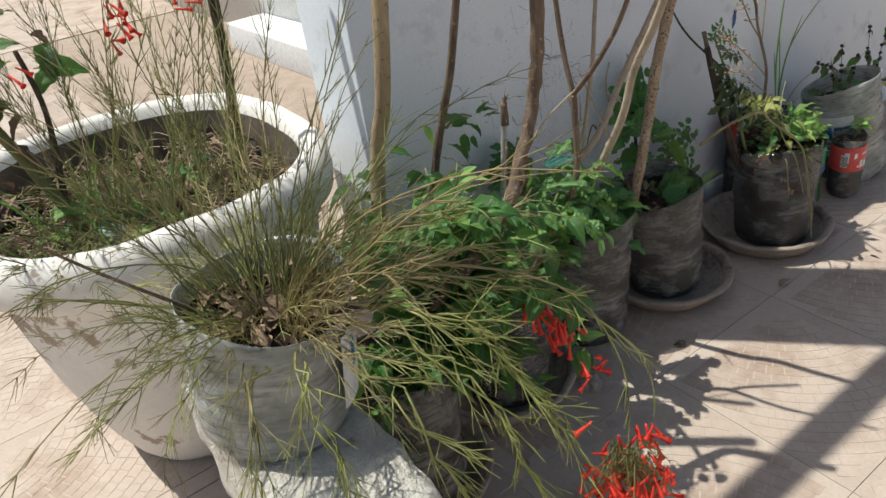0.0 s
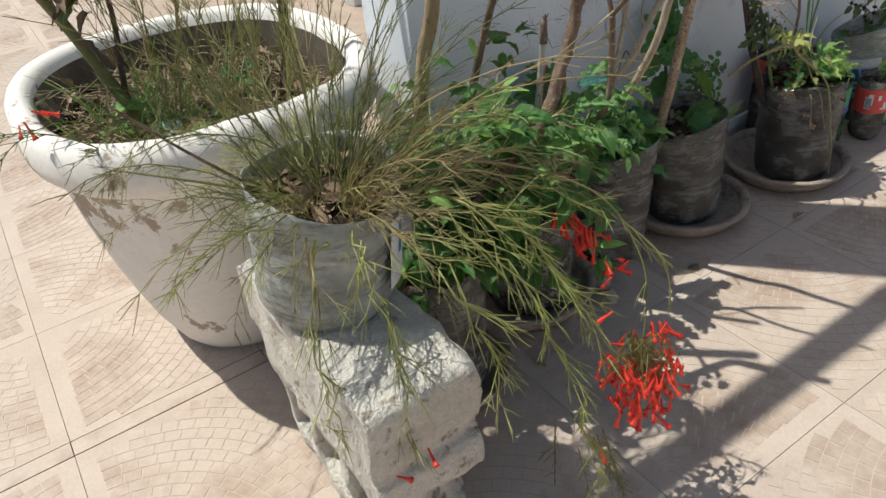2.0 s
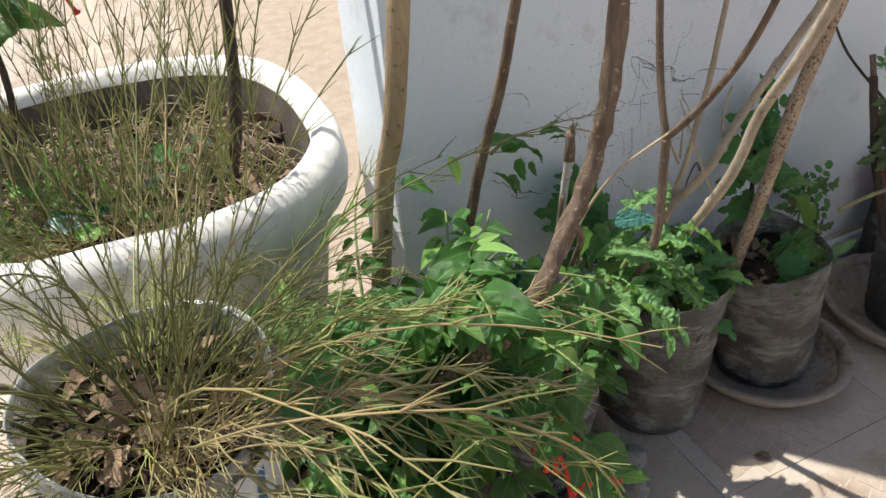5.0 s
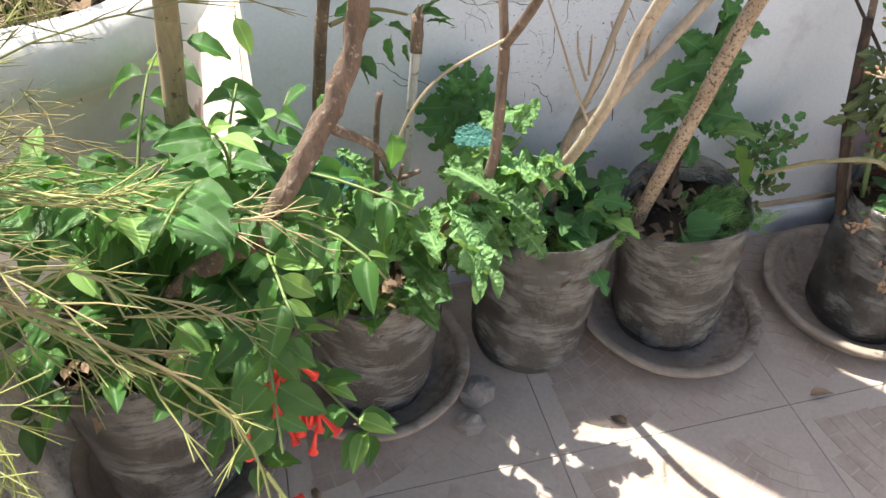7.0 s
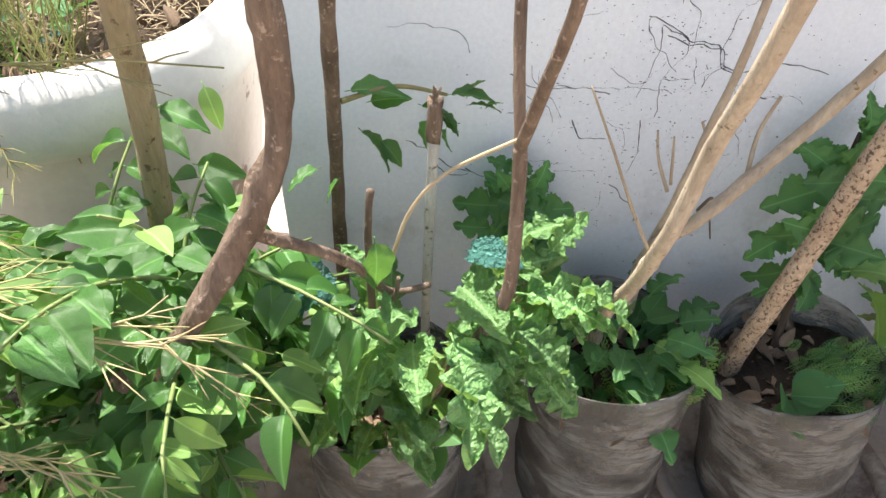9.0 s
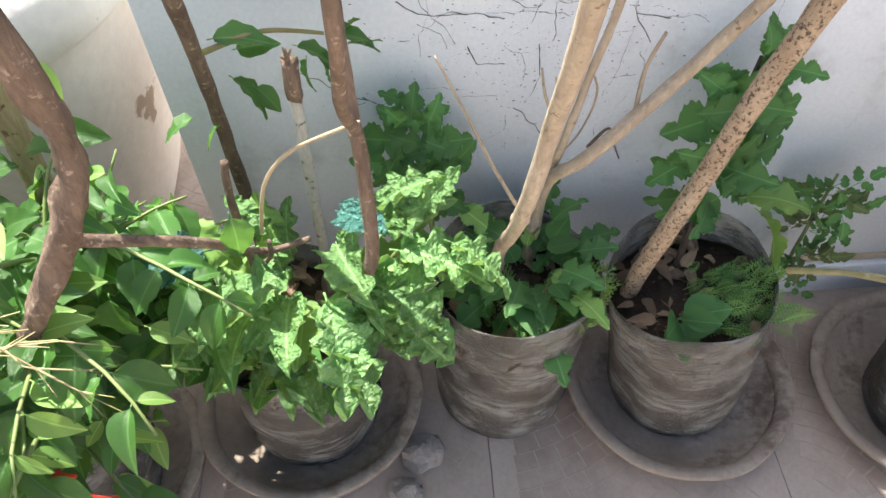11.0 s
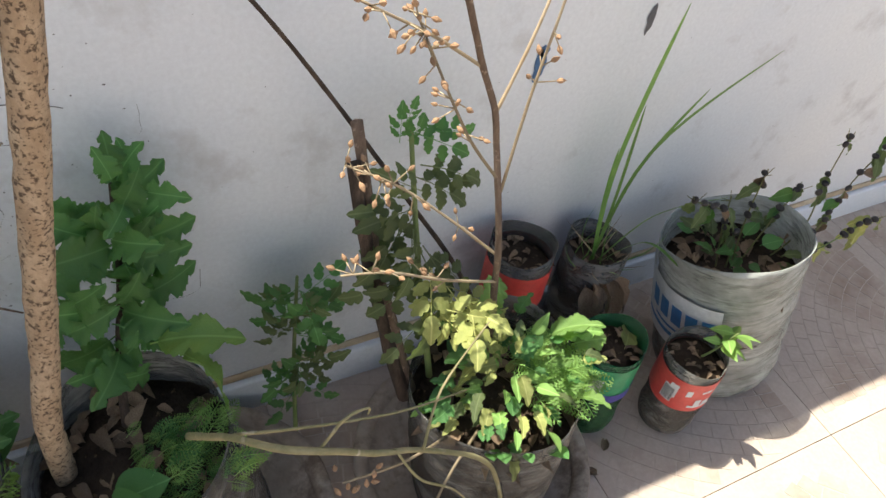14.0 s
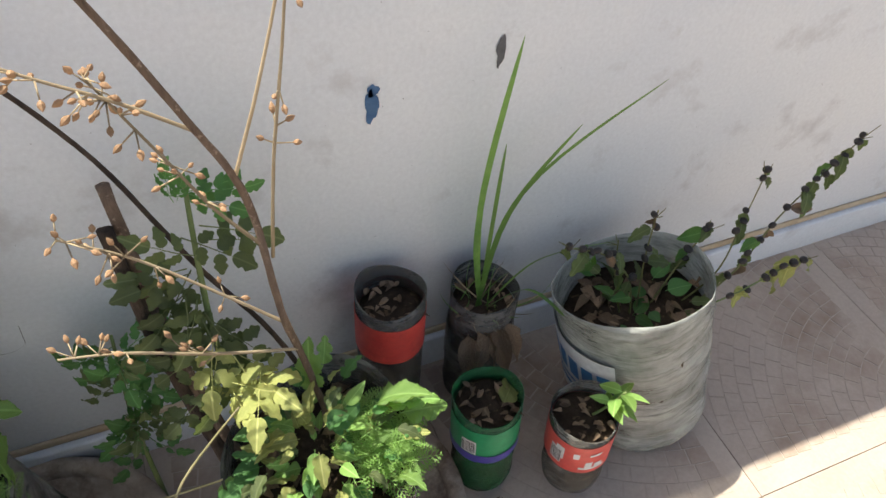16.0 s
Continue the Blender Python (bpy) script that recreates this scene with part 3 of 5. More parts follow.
BLOCK_H = 0.40
low = tagged(part("concrete_block", hollow_block(-0.440, -0.575, -0.285, -0.215, 0.195, True), M["block"]), "crumbling hollow concrete block lying on the tiles", "concrete block", "stacked blocks")
top = tagged(part("concrete_block", hollow_block(-0.452, -0.625, -0.282, -0.205, 0.203, False), M["block"]), "worn whitewashed concrete block on top of a hollow one", "concrete block", "stacked blocks")
top.location.z = 0.1965


# ---- saucers ----
def saucer(x, y, r, h, label):
    ob = empty("saucer", x, y, 0.0, label, "saucer", "clay saucers under the pots")
    bm = bmesh.new()
    f = lambda q, z, th: (q * (1 + 0.02 * noise.noise(Vector((math.cos(th) * 2, math.sin(th) * 2, x * 9)))), z + (0.004 * noise.noise(Vector((math.cos(th) * 3, math.sin(th) * 3, y * 7))) if z > 0.02 else 0))
    rings = lathe(bm, [(r * 0.62, 0.001), (r * 0.80, 0.003), (r * 0.93, h * 0.66), (r * 0.90, h * 0.72), (r * 0.86, h * 0.66), (r * 0.72, 0.016), (r * 0.3, 0.012)], 56, f)
    closed(bm, rings[0], True)
    closed(bm, rings[-1])
    part("dish", bm, M["clay"], ob)
    bm = bmesh.new()
    lathe(bm, [(r * 0.86, h * 0.67), (r * 0.935, h * 0.67), (r * 0.99, h * 0.8), (r, h * 0.94), (r * 0.985, h), (r * 0.92, h * 0.99), (r * 0.87, h * 0.86), (r * 0.86, h * 0.67)], 64, f)
    part("rim", bm, M["clay"], ob, "rough worn rim")
    return ob


saucer(-0.145, -0.275, 0.150, 0.05, "brown clay saucer under a cut bottle with dry leaves")
saucer(0.142, -0.188, 0.160, 0.055, "grey clay saucer with a chipped rim under a cut bottle")
saucer(0.722, -0.190, 0.178, 0.055, "pale grey clay saucer with a rough rim")
saucer(1.112, -0.238, 0.180, 0.055, "brown clay saucer with a thick rim, partly in sun")


# ---- cut bottles with soil ----
def band(r, z0, z1, a0, a1, seed=0.0, n=24):
    """A strip of label round a bottle."""
    bm = bmesh.new()
    lo, hi, li, hj = [], [], [], []
    for i in range(n + 1):
        th = a0 + (a1 - a0) * i / n
        w = 0.002 * noise.noise(Vector((th * 3, seed, 0)))
        lo.append(bm.verts.new((r * math.cos(th), r * math.sin(th), z0 + w)))
        hi.append(bm.verts.new((r * math.cos(th), r * math.sin(th), z1 + w)))
    for i in range(n):
        bm.faces.new((lo[i], lo[i + 1], hi[i + 1], hi[i]))
    return bm


def cut_bottle(x, y, z, r, h, mat, label, lean=(0, 0), soil=0.80, ribs=0.35, dip=0.0, seed=0.0, rimwave=0.012):
    """A large water bottle cut off at the top, wrinkled and ribbed, filled with soil."""
    ob = empty("cut_bottle", x, y, z, label, "plant pot", "plastic bottle pots")
    def shape(q, hh, th):
        s = hh / h
        rib = 0.012 * math.sin(hh * 190) * (1 if s < ribs else 0.25)
        wr = 0.035 * noise.noise(Vector((math.cos(th) * 1.3 + seed, math.sin(th) * 1.3, hh * 34))) + 0.03 * noise.noise(Vector((math.cos(th) * 2 + seed, math.sin(th) * 2, hh * 6)))
        return q * (1 + rib + wr), hh + (s ** 3) * (rimwave * math.sin(2 * th + seed) + dip * math.cos(th - 1.2))
    bm = bmesh.new()
    n = 26
    prof = [(r * 0.82, 0.0015), (r * 0.93, 0.006), (r * 0.985, 0.018)] + [(r * (0.985 + 0.055 * i / n), 0.018 + (h - 0.018) * i / n) for i in range(1, n + 1)]
    prof += [(r * 1.028, h * 0.9999), (r * 1.022, h * 0.96), (r * 1.015, h * (soil - 0.05))]
    rings = lathe(bm, prof, 44, shape)
    closed(bm, rings[0], True)
    shell = part("shell", bm, mat, ob)
    bm = bmesh.new()
    zs = h * soil
    k = 0.965
    inner = [(r * 0.80 * k, 0.006), (r * 0.97 * k, 0.022)] + [(r * (0.985 + 0.055 * t) * k, 0.022 + (zs - 0.022) * t) for t in (0.1, 0.2, 0.3, 0.4, 0.5, 0.6, 0.7, 0.8, 0.9, 1.0)]
    rings = lathe(bm, inner + [(r * 0.7, zs + 0.006), (r * 0.35, zs + 0.012)], 32, lambda q, hh, th: (shape(q, hh, th)[0], hh + (0.008 * noise.noise(Vector((q * math.cos(th) * 30, q * math.sin(th) * 30, seed))) if hh > zs * 0.98 else 0)))
    closed(bm, rings[0], True)
    closed(bm, rings[-1])
    part("soil", bm, M["soil"], ob)
    ob.rotation_euler = (lean[1], lean[0], 0)
    for i in range(54):
        a, d = rnd(0, 6.28), r * math.sqrt(rnd(0.02, 0.8))
        shared("dry_leaf", LEAF["dry"], ob, aim((d * math.cos(a), d * math.sin(a), zs + 0.014), (rnd(-1, 1), rnd(-1, 1), rnd(-0.2, 0.3)), (rnd(-0.4, 0.4), rnd(-0.4, 0.4), 1), rnd(0.016, 0.042)))
    return ob


A = (-0.372, -0.375, BLOCK_H)
pot_a = cut_bottle(*A, 0.100, 0.200, M["plastic_clear"], "cloudy ribbed plastic bottle pot on the concrete block", lean=(0.12, 0.06), ribs=0.9, seed=1.0, dip=0.01)
tag_a = part("label", band(0.1085, 0.05, 0.16, math.radians(-62), math.radians(-25), 3), M["label_white"], pot_a, "torn white label")
part("print", band(0.1091, 0.10, 0.15, math.radians(-50), math.radians(-44), 0, 3), M["label_blue"], tag_a)
B = (-0.150, -0.285, 0.016)
pot_b = cut_bottle(*B, 0.098, 0.300, M["plastic_grey"], "grey plastic bottle pot full of dry brown leaves", seed=2.0, dip=-0.01)
C = (0.146, -0.197, 0.016)
pot_c = cut_bottle(*C, 0.094, 0.275, M["plastic_grey"], "grey crumpled plastic bottle pot with leafy greens", lean=(0.02, 0.05), seed=3.0)
D = (0.443, -0.168, 0.0)
pot_d = cut_bottle(*D, 0.104, 0.330, M["plastic_grey"], "tall ribbed plastic bottle pot standing on the tiles", lean=(0.02, 0.03), seed=4.0, soil=0.78)
E = (0.722, -0.190, 0.016)
pot_e = cut_bottle(*E, 0.102, 0.31, M["plastic_grey"], "grey plastic bottle pot with dark soil and a stake", lean=(-0.16, 0.03), seed=5.0, soil=0.84)
F = (1.115, -0.262, 0.016)
pot_f = cut_bottle(*F, 0.104, 0.305, M["plastic_dark"], "dark muddy plastic bottle pot with ribbed sides", lean=(-0.09, 0.0), seed=6.0, ribs=1.0)
P = (1.645, -0.207, 0.0)
pot_p = cut_bottle(*P, 0.108, 0.325, M["plastic_clear"], "clear water bottle pot with a blue and white label", lean=(-0.25, -0.12), seed=7.0, soil=0.72, ribs=0.7, dip=-0.03, rimwave=0.004)


lab = part("label", band(0.1155, 0.125, 0.265, math.radians(125), math.radians(226), 1), M["label_white"], pot_p, "torn white label with blue print")
for i in range(5):
    a = math.radians(158 + 13.5 * i)
    part("print", band(0.1162, 0.188, 0.232, a, a + math.radians(10), 0, 4), M["label_blue"], lab)
part("print", band(0.1162, 0.150, 0.160, math.radians(150), math.radians(205), 4), M["label_blue"], lab)
part("print", band(0.1162, 0.170, 0.176, math.radians(165), math.radians(215), 4), M["label_blue"], lab)


def soda_bottle(x, y, r, h, low, label_mat, label, lean=(0, 0), z0=0.105, z1=0.185, seed=0.0):
    ob = empty("soda_bottle", x, y, 0, label, "bottle pot", "small cut bottles")
    bm = bmesh.new()
    f = lambda q, hh, th: (q * (1 + 0.03 * noise.noise(Vector((math.cos(th) * 1.5, math.sin(th) * 1.5, hh * 22 + seed)))), hh + (0.006 * math.sin(2 * th + seed) if hh > h * 0.9 else 0) + (0.006 * abs(math.sin(2.5 * th)) if hh < 0.012 else 0))
    prof = [(r * 0.45, 0.008), (r * 0.75, 0.0), (r * 0.95, 0.015), (r, 0.035), (r * 0.97, 0.06), (r * 0.98, 0.075), (r, 0.095), (r, h * 0.7), (r * 1.01, h), (r * 0.985, h * 0.999), (r * 0.975, h * 0.85)]
    rings = lathe(bm, prof, 36, f)
    closed(bm, rings[0], True)
    part("shell", bm, low, ob)
    bm = bmesh.new()
    rings = lathe(bm, [(r * 0.7, 0.009), (r * 0.9, 0.02), (r * 0.94, 0.05), (r * 0.94, h * 0.86), (r * 0.5, h * 0.885)], 24)
    closed(bm, rings[0], True)
    closed(bm, rings[-1])
    part("soil", bm, M["soil"], ob)
    lb = part("label", band(r * 1.035, z0, z1, 0, 2 * math.pi, seed, 40), label_mat, ob, "printed wrap label")
    ob.rotation_euler = (lean[1], lean[0], 0)
    for i in range(26):
        a, d = rnd(0, 6.28), r * math.sqrt(rnd(0.02, 0.7))
        shared("dry_leaf", LEAF["dry"], ob, aim((d * math.cos(a), d * math.sin(a), h * 0.9), (rnd(-1, 1), rnd(-1, 1), rnd(0, 0.4)), (rnd(-0.4, 0.4), rnd(-0.4, 0.4), 1), rnd(0.009, 0.018)))
    return ob, lb


red, red_lb = soda_bottle(1.470, -0.278, 0.0465, 0.205, M["plastic_grey"], M["label_red"], "small cut soda bottle with a red label and a seedling", lean=(-0.10, 0.02), seed=1.0)
for a0, a1, z0, z1 in ((196, 212, 0.135, 0.170), (240, 285, 0.118, 0.124), (250, 262, 0.124, 0.142), (266, 280, 0.122, 0.136), (228, 238, 0.150, 0.166), (255, 275, 0.160, 0.166)):
    part("print", band(0.0489, z0, z1, math.radians(a0), math.radians(a1), 2, 6), M["label_white"], red_lb)
def barcode(lb, r, z0, z1, a0, a1):
    """A white patch with upright dark bars."""
    patch = part("barcode", band(r, z0, z1, math.radians(a0), math.radians(a1), 0, 6), M["label_white"], lb, "white patch with a dark barcode")
    a = a0 + 1.5
    while a < a1 - 1.5:
        w = random.choice((0.6, 0.9, 1.4))
        part("bar", band(r + 0.0004, z0 + 0.003, z1 - 0.003, math.radians(a), math.radians(a + w), 0, 1), M["ink"], patch)
        a += w + random.choice((0.8, 1.2))


barcode(red_lb, 0.0493, 0.122, 0.162, 186, 208)
green, green_lb = soda_bottle(1.340, -0.224, 0.0475, 0.225, M["plastic_green"], M["label_green"], "small cut green soda bottle with a green and violet label", lean=(-0.06, 0), z0=0.12, z1=0.205, seed=2.0)
part("print", band(0.0504, 0.122, 0.142, math.radians(150), math.radians(390), 2, 24), M["label_violet"], green_lb)
barcode(green_lb, 0.0508, 0.145, 0.180, 205, 230)
rbk, rbk_lb = soda_bottle(1.243, -0.068, 0.049, 0.300, M["plastic_dark"], M["label_red"], "cut soda bottle with a red label standing against the wall", z0=0.195, z1=0.272, seed=3.0)
part("print", band(0.0494, 0.205, 0.217, math.radians(255), math.radians(290), 2, 8), M["label_white"], rbk_lb)
grs, grs_lb = soda_bottle(1.386, -0.078, 0.050, 0.262, M["plastic_dark"], M["plastic_dark"], "cut brown bottle with a tuft of tall grass, by the wall", seed=4.0)

# ---- stones ----
def stone(x, y, size, seed, label):
    bm = bmesh.new()
    bmesh.ops.create_icosphere(bm, subdivisions=3, radius=1)
    for v in bm.verts:
        v.co = v.co * (1 + 0.35 * noise.noise(v.co * 1.3 + Vector((seed, 0, 0))) + 0.08 * noise.noise(v.co * 5 + Vector((seed, 0, 0))))
        v.co = Vector((v.co.x * size[0], v.co.y * size[1], max(0, v.co.z * size[2] + size[2] * 0.7)))
    ob = part("stone", bm, M["stone"], smooth=False)
    ob.location = (x, y, 0)
    return tagged(ob, label, "stone")


stone(0.310, -0.285, (0.034, 0.028, 0.02), 1, "flat grey stone lying on the tiles beside the pots")
stone(0.272, -0.325, (0.022, 0.02, 0.017), 7, "small grey stone lying on the tiles")

# ---- plants ----
def plant(name, x, y, z, label, category="plant", group=""):
    return empty(name, x, y, z, label, category, group)


def leaf(pl, kind, pos, way, size, up=None, label=""):
    """One leaf on its plant, given in the place's own coordinates."""
    up = up or (rnd(-0.5, 0.5), rnd(-0.6, 0.2), 1)
    return shared("leaf", LEAF[kind], pl, aim(Vector(pos) - pl.location, way, up, size, rnd(-0.4, 0.4)), label)


def stem(pl, pts, r0, r1, mat, name="stem", sides=8, wob=0.12, amp=0.0, label=""):
    bm = bmesh.new()
    tube(bm, [p - pl.location for p in bend(pts, 6, amp, pts[0][0] * 9)], r0, r1, sides, wob)
    return part(name, bm, mat, pl, label)


def arch(start, way, length, droop, n=9, waver=0.03):
    """A stem that grows along way and sinks under its own weight."""
    p, d = Vector(start), Vector(way).normalized()
    out = [p.copy()]
    s = length / n
    for i in range(n):
        d = (d + Vector((rnd(-1, 1) * waver, rnd(-1, 1) * waver, -droop * s * (1 + 1.5 * i / n)))).normalized()
        p = p + d * s
        out.append(p.copy())
    return out


def rushes(bm, path, r, every=0.03, twig=0.06, off=Vector((0, 0, 0)), count=3, spread=0.42):
    """A rush-like stem with whorls of thin twigs."""
    path = [p - off for p in path]
    tube(bm, path, r, r * 0.35, 4, cap=False)
    total = sum((b - a).length for a, b in zip(path, path[1:]))
    at, nxt = 0.0, total * 0.12
    for a, b in zip(path, path[1:]):
        ln = (b - a).length
        d = (b - a).normalized()
        while nxt < at + ln:
            q = a.lerp(b, (nxt - at) / ln)
            for _ in range(random.randrange(1, count + 1)):
                side = Vector((rnd(-1, 1), rnd(-1, 1), rnd(-1, 1)))
                side = (side - d * side.dot(d)).normalized()
                w = (d + side * rnd(spread * 0.6, spread * 1.5)).normalized()
                tl = twig * rnd(0.4, 1.25) * (1 - 0.4 * nxt / total)
                m = q + w * tl * 0.5 + Vector((0, 0, -0.02 * tl))
                e = m + (w + d * 0.25 + Vector((0, 0, -0.12))).normalized() * tl * 0.55
                tube(bm, [q, m, e], r * 0.55, r * 0.22, 3, cap=False)
                if tl > 0.045:
                    for sgn in (1, -1):
                        f = m + (w + d.cross(side) * 0.45 * sgn).normalized() * tl * 0.4
                        tube(bm, [m, f], r * 0.4, r * 0.2, 3, cap=False)
            nxt += every * rnd(0.7, 1.3)
        at += ln


def blooms(pl, centre, n, spread, way=(0, -0.2, -1), open_=0.7):
    """A loose cluster of hanging red tube flowers."""
    for _ in range(n):
        pos = Vector(centre) + Vector((rnd(-1, 1), rnd(-1, 1), rnd(-1, 1))) * spread
        d = Vector(way) + Vector((rnd(-1, 1), rnd(-1, 1), rnd(-1, 1))) * open_
        m = aim(pos - pl.location, d, (0.2, 0.3, 1), rnd(0.8, 1.15))
        shared("flower", FLOWER, pl, m @ Matrix.Rotation(-math.pi / 2, 4, "X"))


def round_way(a, lift):
    return Vector((math.cos(a), math.sin(a), lift))


# firecracker plant in the bottle on the block
TA = (A[0] + 0.022, A[1] - 0.012, A[2] + 0.155)


def spray(p):
    """Keeps the hanging stems with their pot."""
    return Vector(TA) + (Vector(p) - Vector((-0.425, -0.426, 0.535))) * 0.92


fire = plant("firecracker_plant", *TA, "rush-like firecracker plant with wiry olive stems and red flowers", "shrub")
o = fire.location.copy()
bm = bmesh.new()
for i in range(40):
    a = rnd(0, 6.28)
    s = (TA[0] + 0.06 * math.cos(a) * rnd(0, 1), TA[1] + 0.06 * math.sin(a) * rnd(0, 1), TA[2])
    rushes(bm, arch(s, round_way(a, rnd(0.9, 4.0)), rnd(0.20, 0.50), rnd(0.3, 2.2), 9, 0.14), 0.0013, 0.032, 0.055, o, 2)
part("upright_growth", bm, M["rush"], fire)["kind"] = "stuff"
bm = bmesh.new()
pale_bm = bmesh.new()
for i in range(66):
    a = rnd(0, 6.28)
    s = (TA[0] + 0.085 * math.cos(a) * rnd(0.2, 1), TA[1] + 0.085 * math.sin(a) * rnd(0.2, 1), TA[2])
    rushes(bm if i % 5 < 3 else pale_bm, arch(s, round_way(a, rnd(0.4, 2.0)), rnd(0.12, 0.26), rnd(2.0, 7.0), 8, 0.12), 0.0012, 0.02, 0.06, o, 3, 0.55)
part("spreading_growth", bm, M["rush"], fire)["kind"] = "stuff"
part("pale_growth", pale_bm, M["rush_pale"], fire)["kind"] = "stuff"
bm = bmesh.new()
for pts in (
    [(-0.38, -0.47, 0.53), (-0.33, -0.60, 0.55), (-0.27, -0.73, 0.44), (-0.25, -0.80, 0.28), (-0.24, -0.82, 0.14)],
    [(-0.37, -0.46, 0.53), (-0.30, -0.58, 0.56), (-0.22, -0.70, 0.47), (-0.19, -0.78, 0.33)],
    [(-0.40, -0.49, 0.53), (-0.38, -0.62, 0.54), (-0.36, -0.71, 0.45), (-0.36, -0.74, 0.31)],
    [(-0.37, -0.47, 0.53), (-0.31, -0.55, 0.57), (-0.24, -0.62, 0.52), (-0.18, -0.68, 0.40), (-0.15, -0.70, 0.30)],
    [(-0.43, -0.49, 0.53), (-0.45, -0.60, 0.53), (-0.46, -0.67, 0.42), (-0.47, -0.69, 0.28)],
    [(-0.45, -0.47, 0.53), (-0.51, -0.56, 0.52), (-0.54, -0.60, 0.40), (-0.55, -0.61, 0.26)],
    [(-0.38, -0.46, 0.53), (-0.27, -0.50, 0.58), (-0.15, -0.53, 0.55), (-0.03, -0.55, 0.49)],
    [(-0.37, -0.45, 0.53), (-0.24, -0.46, 0.60), (-0.10, -0.46, 0.57), (0.02, -0.46, 0.53)],
    [(-0.38, -0.45, 0.53), (-0.25, -0.52, 0.55), (-0.13, -0.58, 0.50), (-0.05, -0.62, 0.44)],
):
    for rep in range(2):
        path = [spray(p) + Vector((rnd(-1, 1), rnd(-1, 1), rnd(-1, 1))) * 0.012 for p in bend(pts, 5)]
        rushes(bm, path, 0.0019, 0.030, 0.085, o, 2, 0.30)
part("drooping_growth", bm, M["rush_pale"], fire, "pale yellow-green drooping stems")["kind"] = "stuff"
HANG = (-0.045, -0.690, 0.315)
bm = bmesh.new()
for pts in ([(-0.34, -0.40, 0.57), (-0.20, -0.48, 0.60), (-0.03, -0.56, 0.52), (0.0, -0.64, 0.42), HANG], [(0.0, -0.60, 0.47), (0.03, -0.65, 0.42), (0.02, -0.68, 0.36)]):
    rushes(bm, bend(pts, 6), 0.0024, 0.03, 0.06, o, 3, 0.45)
for _ in range(46):
    rushes(bm, arch(Vector(HANG) + Vector((rnd(-1, 1), rnd(-1, 1), rnd(0, 2))) * 0.02, (rnd(-1, 1), rnd(-1, 1), -1.4), rnd(0.04, 0.09), 1.0, 4), 0.0011, 0.015, 0.03, o, 3, 0.6)
for _ in range(10):
    rushes(bm, arch((-0.15 + rnd(-0.03, 0.03), -0.68 + rnd(-0.03, 0.03), 0.22), (rnd(-0.3, 0.6), rnd(-0.6, 0.1), -1.2), rnd(0.08, 0.16), 0.5, 6), 0.0012, 0.018, 0.045, o, 3, 0.6)
part("hanging_growth", bm, M["rush"], fire)["kind"] = "stuff"
blooms(fire, (HANG[0], HANG[1], HANG[2] - 0.045), 130, 0.046)
blooms(fire, (HANG[0] + 0.06, HANG[1] + 0.02, HANG[2] - 0.01), 12, 0.02)
blooms(fire, (-0.01, -0.60, 0.40), 6, 0.014)
blooms(fire, (0.012, -0.462, 0.42), 16, 0.02)
blooms(fire, (0.03, -0.49, 0.375), 16, 0.02)
for p in ((-0.42, -0.64, 0.30), (-0.38, -0.64, 0.31), (-0.14, -0.70, 0.2), (-0.02, -0.56, 0.46), (-0.09, -0.66, 0.40)):
    blooms(fire, p, 1, 0.01)

# brown twig that sticks out past the planter
twig = plant("dry_twig", -0.39, -0.36, 0.56, "thin dry brown twig leaning out of the pot", "twig")
stem(twig, [(-0.39, -0.36, 0.55), (-0.44, -0.36, 0.61), (-0.50, -0.36, 0.68), (-0.56, -0.355, 0.755)], 0.0032, 0.0014, M["brown_wood"], "twig")
stem(twig, [(-0.39, -0.36, 0.57), (-0.45, -0.33, 0.595), (-0.52, -0.30, 0.625), (-0.578, -0.274, 0.648)], 0.0026, 0.001, M["rush"], "twig")

# planter: rushes, grass, stems, stake
rush_p = plant("firecracker_plant", -0.431, 0.037, 0.507, "firecracker plant spilling over the white planter's rim", "shrub")
o = rush_p.location.copy()
bm = bmesh.new()
for i in range(30):
    a = rnd(2.8, 5.6)
    s = (-0.439 + rnd(-0.0888, 0.1184), 0.05 + rnd(-0.0792, 0.1056), 0.475)
    rushes(bm, arch(s, round_way(a, rnd(0.5, 1.8)), rnd(0.16, 0.34), rnd(1.5, 4.0)), 0.0016, 0.02, 0.06, o, 3, 0.5)
for i in range(26):
    a = rnd(0, 6.28)
    s = (-0.357 + rnd(-0.1184, 0.148), 0.07 + rnd(-0.1056, 0.132), 0.475)
    rushes(bm, arch(s, round_way(a, rnd(2.0, 5.0)), rnd(0.3, 0.6), rnd(0.1, 0.7)), 0.0014, 0.03, 0.06, o, 3)
part("growth", bm, M["rush"], rush_p)["kind"] = "stuff"
bm = bmesh.new()
for i in range(16):
    s = (-0.276 + rnd(-0.074, 0.1036), -0.003 + rnd(-0.066, 0.0924), 0.475)
    rushes(bm, arch(s, (rnd(-0.3, 0.3), rnd(-0.4, 0.1), 1.6), rnd(0.3, 0.55), rnd(0.1, 0.5)), 0.0013, 0.03, 0.06, o, 3)
part("pale_growth", bm, M["rush_pale"], rush_p)["kind"] = "stuff"
